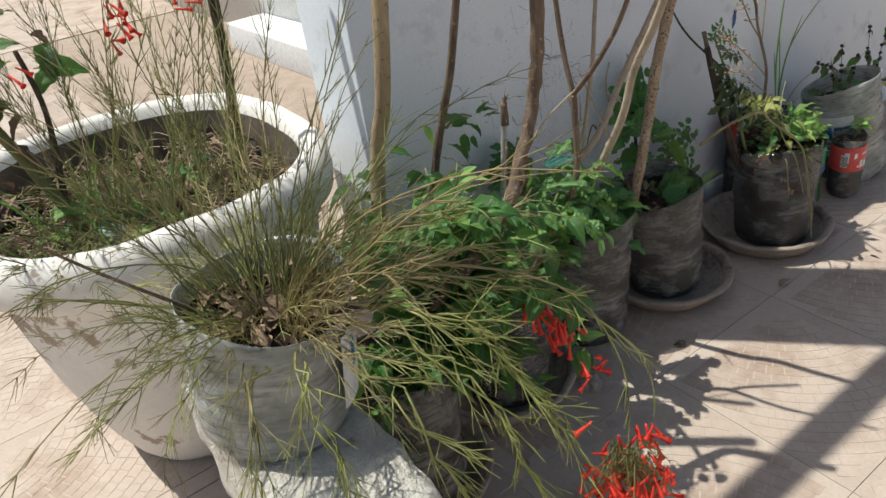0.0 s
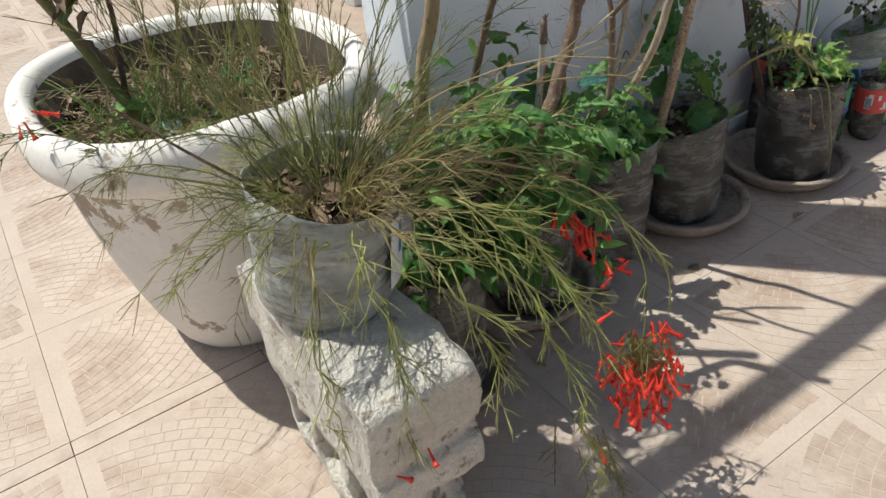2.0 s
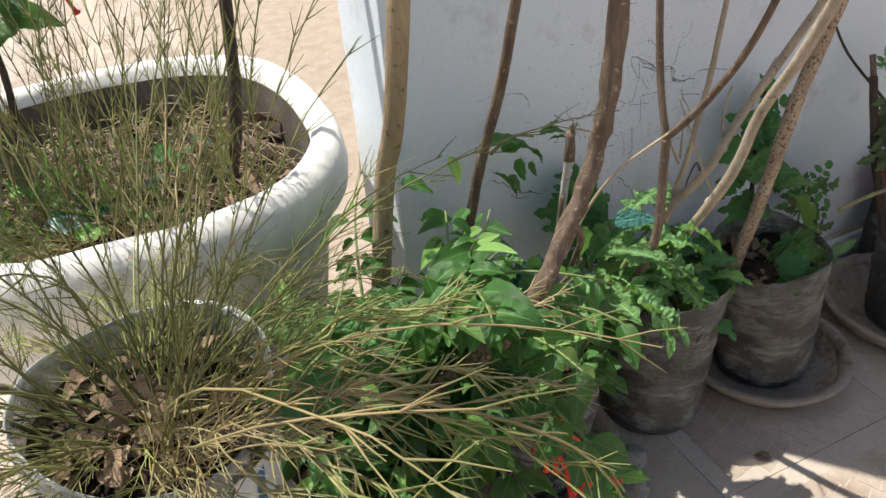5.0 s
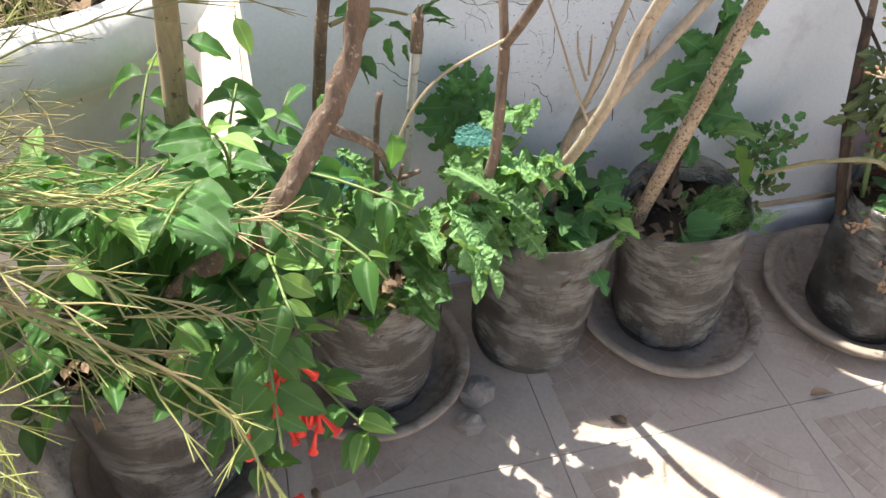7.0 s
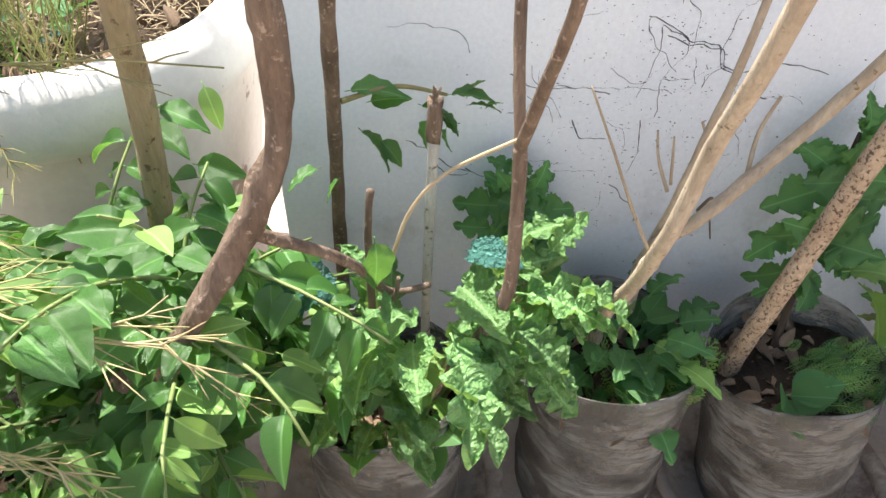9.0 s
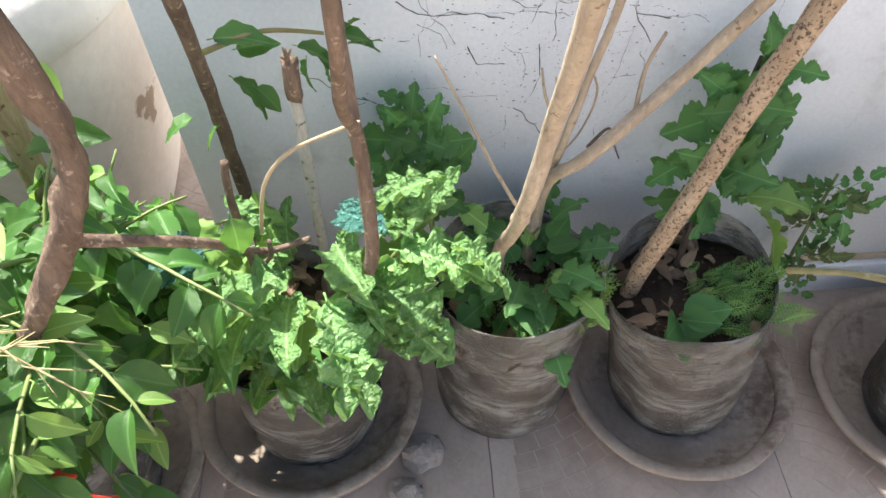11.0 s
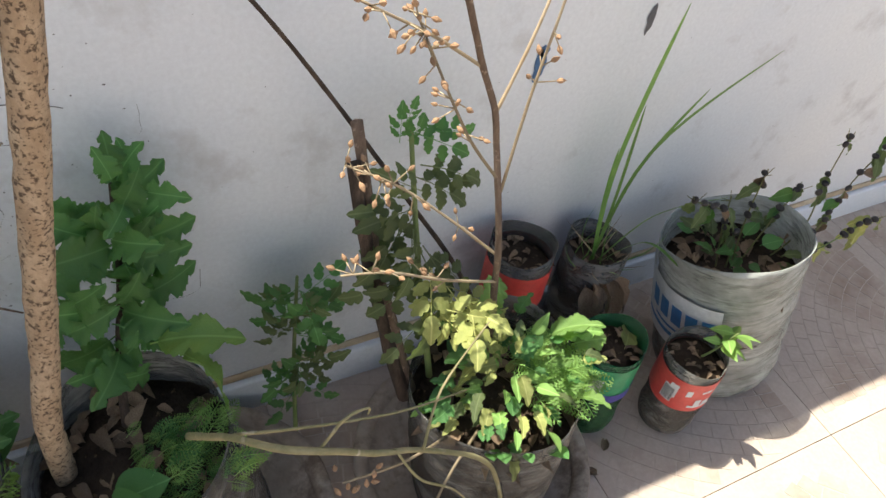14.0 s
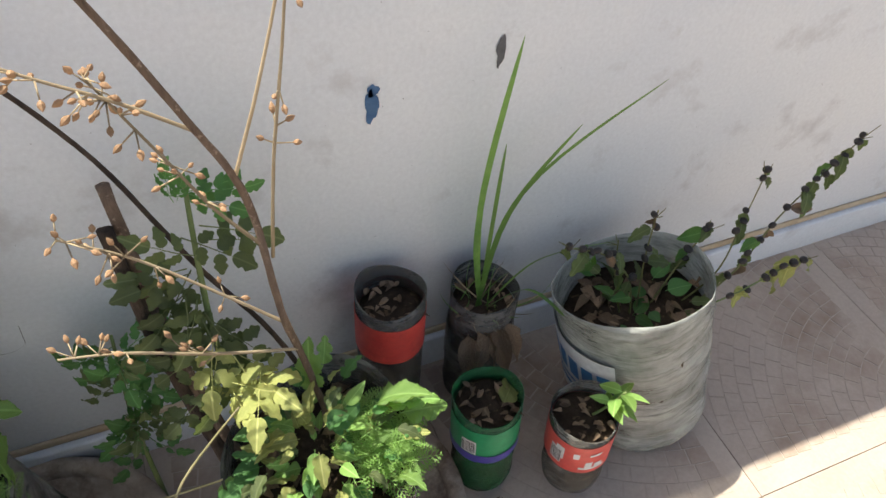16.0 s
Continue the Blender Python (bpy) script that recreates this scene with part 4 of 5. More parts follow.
for p in ((-0.498, 0.136, 0.875), (-0.513, 0.123, 0.848), (-0.468, 0.123, 0.802), (-0.305, 0.083, 0.866), (-0.298, 0.077, 0.848), (-0.224, 0.05, 0.884), (-0.217, 0.044, 0.857), (-0.32, 0.07, 0.829), (-0.616, 0.037, 0.636), (-0.638, 0.05, 0.618)):
    blooms(rush_p, p, 2, 0.012, (0.5, -0.2, -0.6))
blooms(rush_p, (-0.313, 0.077, 0.857), 6, 0.02)

tall = plant("flowering_shrub", -0.483, 0.235, 0.512, "shrub with a thick olive stem and a few broad leaves", "shrub")
stem(tall, [(-0.453, 0.202, 0.489), (-0.513, 0.235, 0.691), (-0.594, 0.288, 0.894), (-0.675, 0.341, 1.17)], 0.012, 0.006, M["rush"])
stem(tall, [(-0.468, 0.215, 0.544), (-0.439, 0.209, 0.71), (-0.446, 0.195, 0.82)], 0.006, 0.004, M["dark_wood"])
for i in range(22):
    t = rnd(0.1, 1)
    leaf(tall, random.choice(["ovate", "ovate", "olive", "dry"]), (-0.47 - 0.16 * t * rnd(0, 1) + rnd(-0.04, 0.11), 0.215 + 0.07 * t, 0.64 + 0.32 * t), (rnd(-1, 1), rnd(-1, 0.4), rnd(-0.6, 0.4)), rnd(0.04, 0.075))
pole = plant("plant_stake", -0.209, 0.116, 0.498, "dark weathered wooden stake in the planter", "stake")
stem(pole, [(-0.206, 0.119, 0.48), (-0.15, 0.145, 0.664), (-0.098, 0.169, 1.17)], 0.010, 0.009, M["dark_wood"], "stake")

tuft = plant("grass_tuft", -0.453, 0.182, 0.512, "tuft of green grass among dry stalks in the planter", "grass", "grass tufts")
for i in range(90):
    s = Vector((-0.431 + rnd(-0.0962, 0.148), 0.169 + rnd(-0.0792, 0.1056), 0.47))
    shared("blade", BLADE if i % 4 else BLADE_DRY, tuft, aim(s - tuft.location, (rnd(-0.7, 0.7), rnd(-0.7, 0.5), 1.0), (rnd(-1, 1), rnd(-1, 1), 0.2), rnd(0.08, 0.22)))
for i in range(26):
    s = (-0.409 + rnd(-0.1184, 0.185), 0.136 + rnd(-0.0924, 0.132), 0.49 + rnd(0, 0.06))
    leaf(tuft, random.choice(["round", "lobed_light", "kale", "kale_blue"]), s, (rnd(-1, 1), rnd(-1, 0.6), rnd(0, 0.6)), rnd(0.03, 0.06))
bag = bmesh.new()
bmesh.ops.create_icosphere(bag, subdivisions=3, radius=0.03)
for v in bag.verts:
    v.co *= 1 + 0.4 * noise.noise(v.co * 40)
    v.co.z *= 0.7
ob = part("crumpled_bag", bag, M["foil"], smooth=False)
ob.location = (-0.425, 0.115, 0.512)
tagged(ob, "crumpled pale turquoise plastic bag lying on the soil", "bag")

# dry stalks on the planter's soil
litter = plant("dry_mulch", -0.335, 0.235, 0.48, "dry grass stalks and dead leaves covering the planter's soil", "mulch")
bm = bmesh.new()
for i in range(900):
    u, v = rnd(-1, 1), rnd(-1, 1)
    if u ** 4 + v ** 4 > 0.9:
        continue
    p = Vector((0.25 * u, 0.28 * v, 0.005 + rnd(0, 0.035)))
    d = Vector((rnd(-1, 1), rnd(-1, 1), rnd(-0.25, 0.35))).normalized() * rnd(0.02, 0.07)
    tube(bm, [p, p + d * 0.5 + Vector((0, 0, rnd(-0.004, 0.008))), p + d], 0.0012, 0.0007, 3, cap=False)
part("straw", bm, M["straw"], litter)["kind"] = "stuff"
for i in range(60):
    p = Vector((0.24 * rnd(-1, 1), 0.27 * rnd(-1, 1), 0.02 + rnd(0, 0.02)))
    shared("dry_leaf", LEAF["dry"], litter, aim(p, (rnd(-1, 1), rnd(-1, 1), rnd(-0.2, 0.4)), (rnd(-0.5, 0.5), rnd(-0.5, 0.5), 1), rnd(0.03, 0.06)))

# stake of pale wood beside the planter
stake = plant("plant_stake", -0.115, -0.20, 0.0, "long straight wooden stake standing between planter and pots", "stake")
stem(stake, [(-0.115, -0.145, 0.0), (-0.083, -0.155, 0.3), (-0.046, -0.172, 0.6), (-0.03, -0.20, 0.72), (0.02, -0.22, 1.15)], 0.0135, 0.012, M["stake"], "stake", 14, 0.1)

# honeysuckle-like bush
bush = plant("climbing_bush", B[0], B[1], B[2] + 0.25, "leafy bush with glossy oval leaves and a twisted woody trunk", "shrub")
stem(bush, [(-0.14, -0.28, 0.26), (-0.10, -0.31, 0.36), (-0.045, -0.355, 0.45), (0.008, -0.380, 0.50), (0.045, -0.386, 0.56), (0.071, -0.380, 0.60), (0.100, -0.374, 0.65), (0.116, -0.372, 0.70), (0.118, -0.385, 0.78), (0.11, -0.40, 1.0)], 0.0105, 0.0085, M["brown_wood"], "trunk", 14, 0.5)
stem(bush, [(0.08, -0.378, 0.621), (0.138, -0.321, 0.545), (0.166, -0.263, 0.459), (0.203, -0.234, 0.44)], 0.005, 0.003, M["brown_wood"], "branch", 8, 0.3)
tips = []
for i in range(62):
    a = rnd(0, 6.28)
    base = Vector((-0.075 + rnd(-0.07, 0.10), -0.28 + rnd(-0.08, 0.05), rnd(0.26, 0.52)))
    path = arch(base, (math.cos(a) * 0.9 + 0.15, math.sin(a) * 0.7, rnd(0.1, 1.4)), rnd(0.12, 0.25), rnd(0.5, 4.0), 8, 0.12)
    bm = bmesh.new()
    tube(bm, [p - bush.location for p in path], 0.0026, 0.0012, 5)
    part("twig", bm, M["stem_green"], bush)
    tips.append(path)
for path in tips:
    for i, (p, q) in enumerate(zip(path, path[1:])):
        d = (q - p).normalized()
        for sgn in (1, -1):
            side = d.cross(Vector((rnd(-0.3, 0.3), rnd(-0.3, 0.3), 1))).normalized() * sgn
            kind = random.choice(["ovate", "ovate", "ovate_curl", "ovate", "ovate_light" if i > 4 else "ovate"])
            leaf(bush, kind, p, side + d * rnd(0.1, 0.8) + Vector((rnd(-0.4, 0.4), -0.3 + rnd(-0.3, 0.2), rnd(-0.9, 0.35))), rnd(0.024, 0.052))
for p, w, s in (((0.158, -0.291, 0.545), (0.1, -0.3, -1), 0.075), ((0.05, -0.322, 0.487), (0.0, -0.3, -1), 0.09), ((0.027, -0.361, 0.535), (-0.7, -0.3, -0.3), 0.08), ((-0.033, -0.179, 0.602), (1, -0.2, -0.2), 0.07), ((-0.012, -0.181, 0.545), (1, -0.2, -0.1), 0.07), ((-0.047, -0.322, 0.507), (-0.2, 0.1, 1), 0.07), ((0.077, -0.343, 0.468), (1, -0.3, -0.2), 0.06), ((0.022, -0.208, 0.64), (0.3, -0.4, -0.8), 0.06)):
    leaf(bush, "ovate" if s > 0.065 else "ovate_light", p, w, s * 0.62)
# trailing shoot with round leaves over the saucers
shoot = bend([(-0.03, -0.367, 0.354), (0.032, -0.426, 0.364), (0.076, -0.468, 0.326), (0.099, -0.469, 0.279)], 5)
bm = bmesh.new()
tube(bm, [p - bush.location for p in shoot], 0.0022, 0.0012, 5)
part("twig", bm, M["stem_green"], bush)
for p in shoot[3::2]:
    leaf(bush, "ovate_light", p, (rnd(-1, 1), rnd(-1, 0), rnd(-0.5, 0.6)), rnd(0.03, 0.045))
    leaf(bush, "ovate", p, (rnd(-1, 1), rnd(-1, 0), rnd(-0.5, 0.6)), rnd(0.03, 0.045))

# upright stems behind and in the third pot
cane = plant("bare_stem", 0.085, -0.035, 0.0, "dark bare woody stem with a few leaves by the wall", "stem", "bare stems")
stem(cane, [(0.085, -0.035, 0.0), (0.095, -0.055, 0.3), (0.108, -0.10, 0.5), (0.115, -0.131, 0.6), (0.125, -0.17, 0.72), (0.15, -0.22, 1.0)], 0.0085, 0.0065, M["brown_wood"], "cane", 10, 0.2)
for p, w, s in (((0.124, -0.11, 0.58), (1, -0.1, 0.2), 0.085), ((0.134, -0.11, 0.54), (0.8, -0.3, -0.6), 0.075), ((0.194, -0.08, 0.55), (0.8, 0, -0.3), 0.07), ((0.224, -0.08, 0.56), (0.9, -0.2, 0.2), 0.07), ((0.204, -0.07, 0.53), (-0.2, -0.2, -1), 0.06), ((0.244, -0.07, 0.55), (0.3, -0.2, 0.9), 0.045), ((0.094, -0.12, 0.5), (-0.7, -0.2, -0.2), 0.06)):
    leaf(cane, "ovate", p, w, s * 0.62)
    leaf(cane, "ovate", Vector(p) + Vector((0.02, 0, -0.012)), Vector(w) + Vector((rnd(-0.6, 0.6), 0, rnd(-0.8, 0.2))), s * 0.45)
stem(cane, [(0.122, -0.13, 0.58), (0.174, -0.1, 0.58), (0.224, -0.07, 0.555)], 0.003, 0.0018, M["rush"], "twig")

white = plant("bare_stem", 0.20, -0.17, 0.24, "pale grey cut stem with a split brown tip", "stem", "bare stems")
stem(white, [(0.197, -0.160, 0.22), (0.200, -0.168, 0.36), (0.205, -0.180, 0.50), (0.208, -0.187, 0.575)], 0.0052, 0.0056, M["grey_wood"], "cane", 10, 0.2)
stem(white, [(0.208, -0.187, 0.57), (0.209, -0.190, 0.612)], 0.0065, 0.0072, M["brown_wood"], "tip", 9, 0.5, label="split brown bark tip")
for k in range(5):
    stem(white, [(0.209 + rnd(-0.004, 0.004), -0.190 + rnd(-0.004, 0.004), 0.608), (0.209 + rnd(-0.009, 0.009), -0.190 + rnd(-0.008, 0.004), rnd(0.618, 0.628))], 0.0022, 0.0008, M["brown_wood"], "splinter", 5, 0.3)

fork = plant("bare_stem", 0.20, -0.25, 0.24, "smooth brown forked stem rising from the greens", "stem", "bare stems")
stem(fork, [(0.190, -0.225, 0.22), (0.215, -0.262, 0.34), (0.250, -0.298, 0.44), (0.268, -0.303, 0.50), (0.269, -0.300, 0.60), (0.268, -0.300, 0.632)], 0.0066, 0.0054, M["brown_wood"], "cane", 10, 0.15)
stem(fork, [(0.268, -0.300, 0.63), (0.264, -0.284, 0.70), (0.262, -0.27, 0.80), (0.258, -0.25, 1.0)], 0.0046, 0.004, M["brown_wood"], "cane", 9, 0.15)
stem(fork, [(0.268, -0.300, 0.632), (0.268, -0.357, 0.70), (0.275, -0.40, 0.78), (0.28, -0.44, 0.90)], 0.0048, 0.0034, M["brown_wood"], "branch", 9, 0.15)
stem(fork, [(0.150, -0.245, 0.25), (0.148, -0.25, 0.38), (0.150, -0.255, 0.52), (0.155, -0.255, 0.565)], 0.0038, 0.0034, M["brown_wood"], "shoot", 8, 0.3)
stem(fork, [(0.165, -0.25, 0.47), (0.185, -0.27, 0.55), (0.215, -0.285, 0.60), (0.272, -0.31, 0.648)], 0.0020, 0.0013, M["straw"], "twig", 6, 0.2)
stem(fork, [(0.152, -0.25, 0.42), (0.17, -0.262, 0.45), (0.175, -0.268, 0.48)], 0.0028, 0.002, M["brown_wood"], "twig", 6, 0.2)

# leafy greens in the third pot
greens = plant("leafy_greens", C[0], C[1], C[2] + 0.24, "clump of toothed pale green salad leaves, some curled", "vegetable plant", "leafy greens")
for i in range(30):
    a = rnd(0, 6.28)
    lift = rnd(0.5, 1.6)
    leaf(greens, "kale" if i % 5 else "lobed_light", (C[0] + 0.05 * math.cos(a) + rnd(0, 0.06), C[1] - 0.03 + 0.05 * math.sin(a), 0.245 + rnd(0, 0.17)), (math.cos(a) + 0.35, math.sin(a) - 0.35, lift), rnd(0.05, 0.095))
for p, w, s in (((0.275, -0.271, 0.343), (0.6, -0.4, -0.5), 0.14), ((0.245, -0.301, 0.343), (0.2, -0.6, -0.6), 0.13), ((0.305, -0.27, 0.361), (1, -0.2, -0.15), 0.12), ((0.215, -0.28, 0.352), (-0.5, -0.5, 0.1), 0.12), ((0.175, -0.271, 0.334), (-0.4, -0.6, 0.1), 0.12), ((0.295, -0.229, 0.37), (0.6, 0.0, 0.7), 0.09), ((0.335, -0.248, 0.388), (0.6, 0.1, 0.6), 0.06), ((0.255, -0.25, 0.352), (0.1, -0.5, 0.2), 0.11), ((0.355, -0.269, 0.37), (0.9, -0.4, -0.6), 0.09)):
    leaf(greens, "kale", Vector(p) + Vector((-0.025, 0, 0.10)), Vector((w[0], w[1], max(-0.3, w[2]) + 0.15)), s * 0.72)
    leaf(greens, "kale", Vector(p) + Vector((rnd(-0.07, 0.0), rnd(-0.02, 0.03), 0.07)), Vector(w) + Vector((rnd(-0.6, 0.6), rnd(-0.6, 0.2), rnd(0.2, 0.9))), s * 0.6)
for p, w, s in (((0.13, -0.281, 0.487), (-0.9, -0.3, 0.1), 0.07), ((0.235, -0.251, 0.496), (0.4, -0.4, 0.3), 0.05)):
    leaf(greens, "kale_blue", p, w, s)
for i in range(22):
    a = rnd(3.0, 6.6)
    leaf(greens, random.choice(["fern", "round", "lobed_light", "pale", "round"]), (C[0] + 0.08 * math.cos(a), C[1] + 0.075 * math.sin(a), 0.25 + rnd(0, 0.04)), (math.cos(a) * 0.8, math.sin(a), rnd(0.1, 0.9)), rnd(0.035, 0.065))
bm = bmesh.new()
for pts in ([(0.205, -0.217, 0.244), (0.255, -0.249, 0.37), (0.305, -0.254, 0.442), (0.355, -0.264, 0.442)], [(0.215, -0.217, 0.244), (0.275, -0.228, 0.388), (0.325, -0.242, 0.478)], [(0.195, -0.237, 0.244), (0.225, -0.286, 0.415)]):
    tube(bm, [p - greens.location for p in bend(pts, 5)], 0.004, 0.0022, 6)
part("stalk", bm, M["stem_green"], greens)
for p, w, s in (((0.27, -0.305, 0.455), (0.8, -0.5, -0.25), 0.07), ((0.285, -0.32, 0.43), (0.6, -0.5, -0.45), 0.065), ((0.25, -0.30, 0.44), (0.5, -0.6, -0.5), 0.06)):
    leaf(greens, "kale", p, w, s, (0.2, -0.6, 1))

# the things of the first bay are drawn small; here they are brought to their true size
BAY = Vector((0.13, -0.16, 0.0))
BAY_THINGS = [ob for ob in bpy.data.objects if ob.parent is None and ob.get("kind") != "structure" and ob.type in ("EMPTY", "MESH") and ob.location.x < 0.31 and ob.name.split(".")[0] != "ground"]
for ob in BAY_THINGS:
    ob.location = BAY + (Vector(ob.location) - BAY) * 1.1
    ob.scale = (1.1, 1.1, 1.1)

# fourth pot: bare forked stems and a lobed-leaf plant by the wall
fig = plant("bare_stem", 0.42, -0.17, 0.26, "pale forked woody stems, bare and dry", "stem", "bare stems")
stem(fig, [(0.424, -0.150, 0.24), (0.424, -0.175, 0.36), (0.425, -0.250, 0.49), (0.425, -0.303, 0.60), (0.430, -0.327, 0.70), (0.426, -0.378, 0.80), (0.42, -0.45, 0.98)], 0.0088, 0.0074, M["pale_wood"], "cane", 12, 0.12)
stem(fig, [(0.482, -0.110, 0.25), (0.488, -0.106, 0.40), (0.496, -0.130, 0.50), (0.512, -0.133, 0.60), (0.532, -0.129, 0.70), (0.56, -0.12, 0.95)], 0.0056, 0.0042, M["pale_wood"], "cane", 10, 0.25)
stem(fig, [(0.475, -0.115, 0.25), (0.484, -0.115, 0.41), (0.520, -0.155, 0.50), (0.606, -0.145, 0.60), (0.648, -0.170, 0.70), (0.672, -0.205, 0.80), (0.72, -0.24, 0.95)], 0.0088, 0.0065, M["pale_wood"], "branch", 10, 0.2)
stem(fig, [(0.486, -0.128, 0.52), (0.470, -0.120, 0.56), (0.463, -0.118, 0.595)], 0.0025, 0.0012, M["pale_wood"], "twig", 5)
stem(fig, [(0.488, -0.128, 0.53), (0.480, -0.135, 0.57), (0.474, -0.14, 0.60)], 0.0022, 0.001, M["pale_wood"], "twig", 5)
stem(fig, [(0.52, -0.145, 0.505), (0.555, -0.10, 0.49), (0.58, -0.06, 0.43), (0.605, -0.03, 0.37)], 0.0024, 0.001, M["brown_wood"], "twig", 5)
stem(fig, [(0.565, -0.142, 0.555), (0.57, -0.13, 0.60), (0.582, -0.128, 0.64)], 0.003, 0.002, M["pale_wood"], "twig", 5)
stem(fig, [(0.634, -0.148, 0.655), (0.665, -0.135, 0.675)], 0.002, 0.001, M["pale_wood"], "twig", 5)
stem(fig, [(0.425, -0.275, 0.545), (0.398, -0.27, 0.60), (0.372, -0.265, 0.66), (0.345, -0.26, 0.72)], 0.0021, 0.0010, M["pale_wood"], "twig", 5)
stem(fig, [(0.506, -0.128, 0.61), (0.528, -0.115, 0.56), (0.52, -0.11, 0.50), (0.50, -0.115, 0.47)], 0.0018, 0.001, M["pale_wood"], "twig", 5)
for q in ((0.424, -0.163, 0.315), (0.424, -0.185, 0.385), (0.425, -0.270, 0.53)):
    stem(fig, [Vector(q), Vector(q) + Vector((0.0005, -0.002, 0.006))], 0.0098, 0.0094, M["pale_wood"], "knot", 10, 0.25)

lob = plant("lobed_plant", 0.36, -0.13, 0.25, "young plant with lobed matt green leaves against the wall", "vegetable plant", "lobed-leaf plants")
stem(lob, [(0.357, -0.118, 0.24), (0.337, -0.078, 0.36), (0.322, -0.063, 0.48)], 0.005, 0.003, M["stem_green"])
for p, w, s in (((0.322, -0.063, 0.48), (0.1, 0, 1), 0.07), ((0.322, -0.068, 0.46), (-1, -0.2, 0.1), 0.11), ((0.327, -0.068, 0.45), (1, -0.2, 0.2), 0.10), ((0.332, -0.073, 0.42), (-1, -0.3, -0.5), 0.10), ((0.337, -0.073, 0.41), (1, -0.1, -0.1), 0.09), ((0.322, -0.063, 0.47), (-0.6, -0.1, 0.7), 0.07), ((0.312, -0.058, 0.44), (-0.3, -0.6, -0.8), 0.07), ((0.342, -0.078, 0.38), (0.8, -0.4, -0.3), 0.09), ((0.342, -0.078, 0.37), (-0.8, -0.4, -0.3), 0.09), ((0.327, -0.063, 0.47), (0.7, -0.2, 0.7), 0.07), ((0.352, -0.068, 0.4), (0.9, 0, 0.5), 0.09)):
    leaf(lob, "lobed", p, w, s * 0.60, (0.1, -1, 0.5))
    leaf(lob, "lobed", Vector(p) + Vector((rnd(-1, 1), rnd(-0.6, 0.2), rnd(-1, 1))) * 0.02, Vector(w) + Vector((rnd(-1, 1), rnd(-0.5, 0.2), rnd(-1, 1))) * 0.9, s * 0.46, (rnd(-0.5, 0.5), -1, 0.7))
    leaf(lob, "lobed", Vector(p) + Vector((rnd(-1, 1), rnd(-0.4, 0.4), rnd(-1, 1))) * 0.04, Vector(w) + Vector((rnd(-1, 1), rnd(-0.5, 0.2), rnd(-1, 1))) * 0.9, s * 0.42, (rnd(-0.5, 0.5), -1, 0.7))
mix = plant("leafy_greens", D[0] + 0.02, D[1], 0.26, "low round-leaved greens and feathery seedlings filling a pot", "vegetable plant", "leafy greens")
for i in range(58):
    a = rnd(0, 6.28)
    d = rnd(0.02, 0.085)
    leaf(mix, random.choice(["lobed", "round", "lobed", "lobed_light"]), (D[0] + 0.02 + d * math.cos(a), D[1] + d * math.sin(a), 0.26 + rnd(0, 0.09)), (math.cos(a), math.sin(a) - 0.3, rnd(0.1, 1.0)), rnd(0.032, 0.058))
for i in range(24):
    a = rnd(3.2, 6.2)
    leaf(mix, "fern", (D[0] + 0.02 + 0.06 * math.cos(a) * rnd(0, 1.3), D[1] + 0.07 * math.sin(a), 0.26), (math.cos(a) * 0.6, math.sin(a) * 0.5, 1), rnd(0.05, 0.09))

# fifth pot: speckled stake, lobed-leaf plant, feathery weeds
stick = plant("plant_stake", 0.605, -0.19, 0.27, "thick speckled wooden stake leaning in the pot", "stake")
stem(stick, [(0.604, -0.178, 0.25), (0.611, -0.184, 0.32), (0.620, -0.193, 0.40), (0.643, -0.192, 0.50), (0.664, -0.190, 0.60), (0.686, -0.195, 0.70), (0.71, -0.205, 0.82), (0.735, -0.22, 0.95)], 0.0122, 0.0118, M["speckled_wood"], "stake", 14, 0.16)
lob2 = plant("lobed_plant", 0.67, -0.17, 0.27, "tall young plant with broad lobed dark green leaves", "vegetable plant", "lobed-leaf plants")
stem(lob2, [(0.672, -0.158, 0.26), (0.687, -0.128, 0.36), (0.712, -0.088, 0.46), (0.727, -0.068, 0.56)], 0.0055, 0.003, M["dark_wood"])
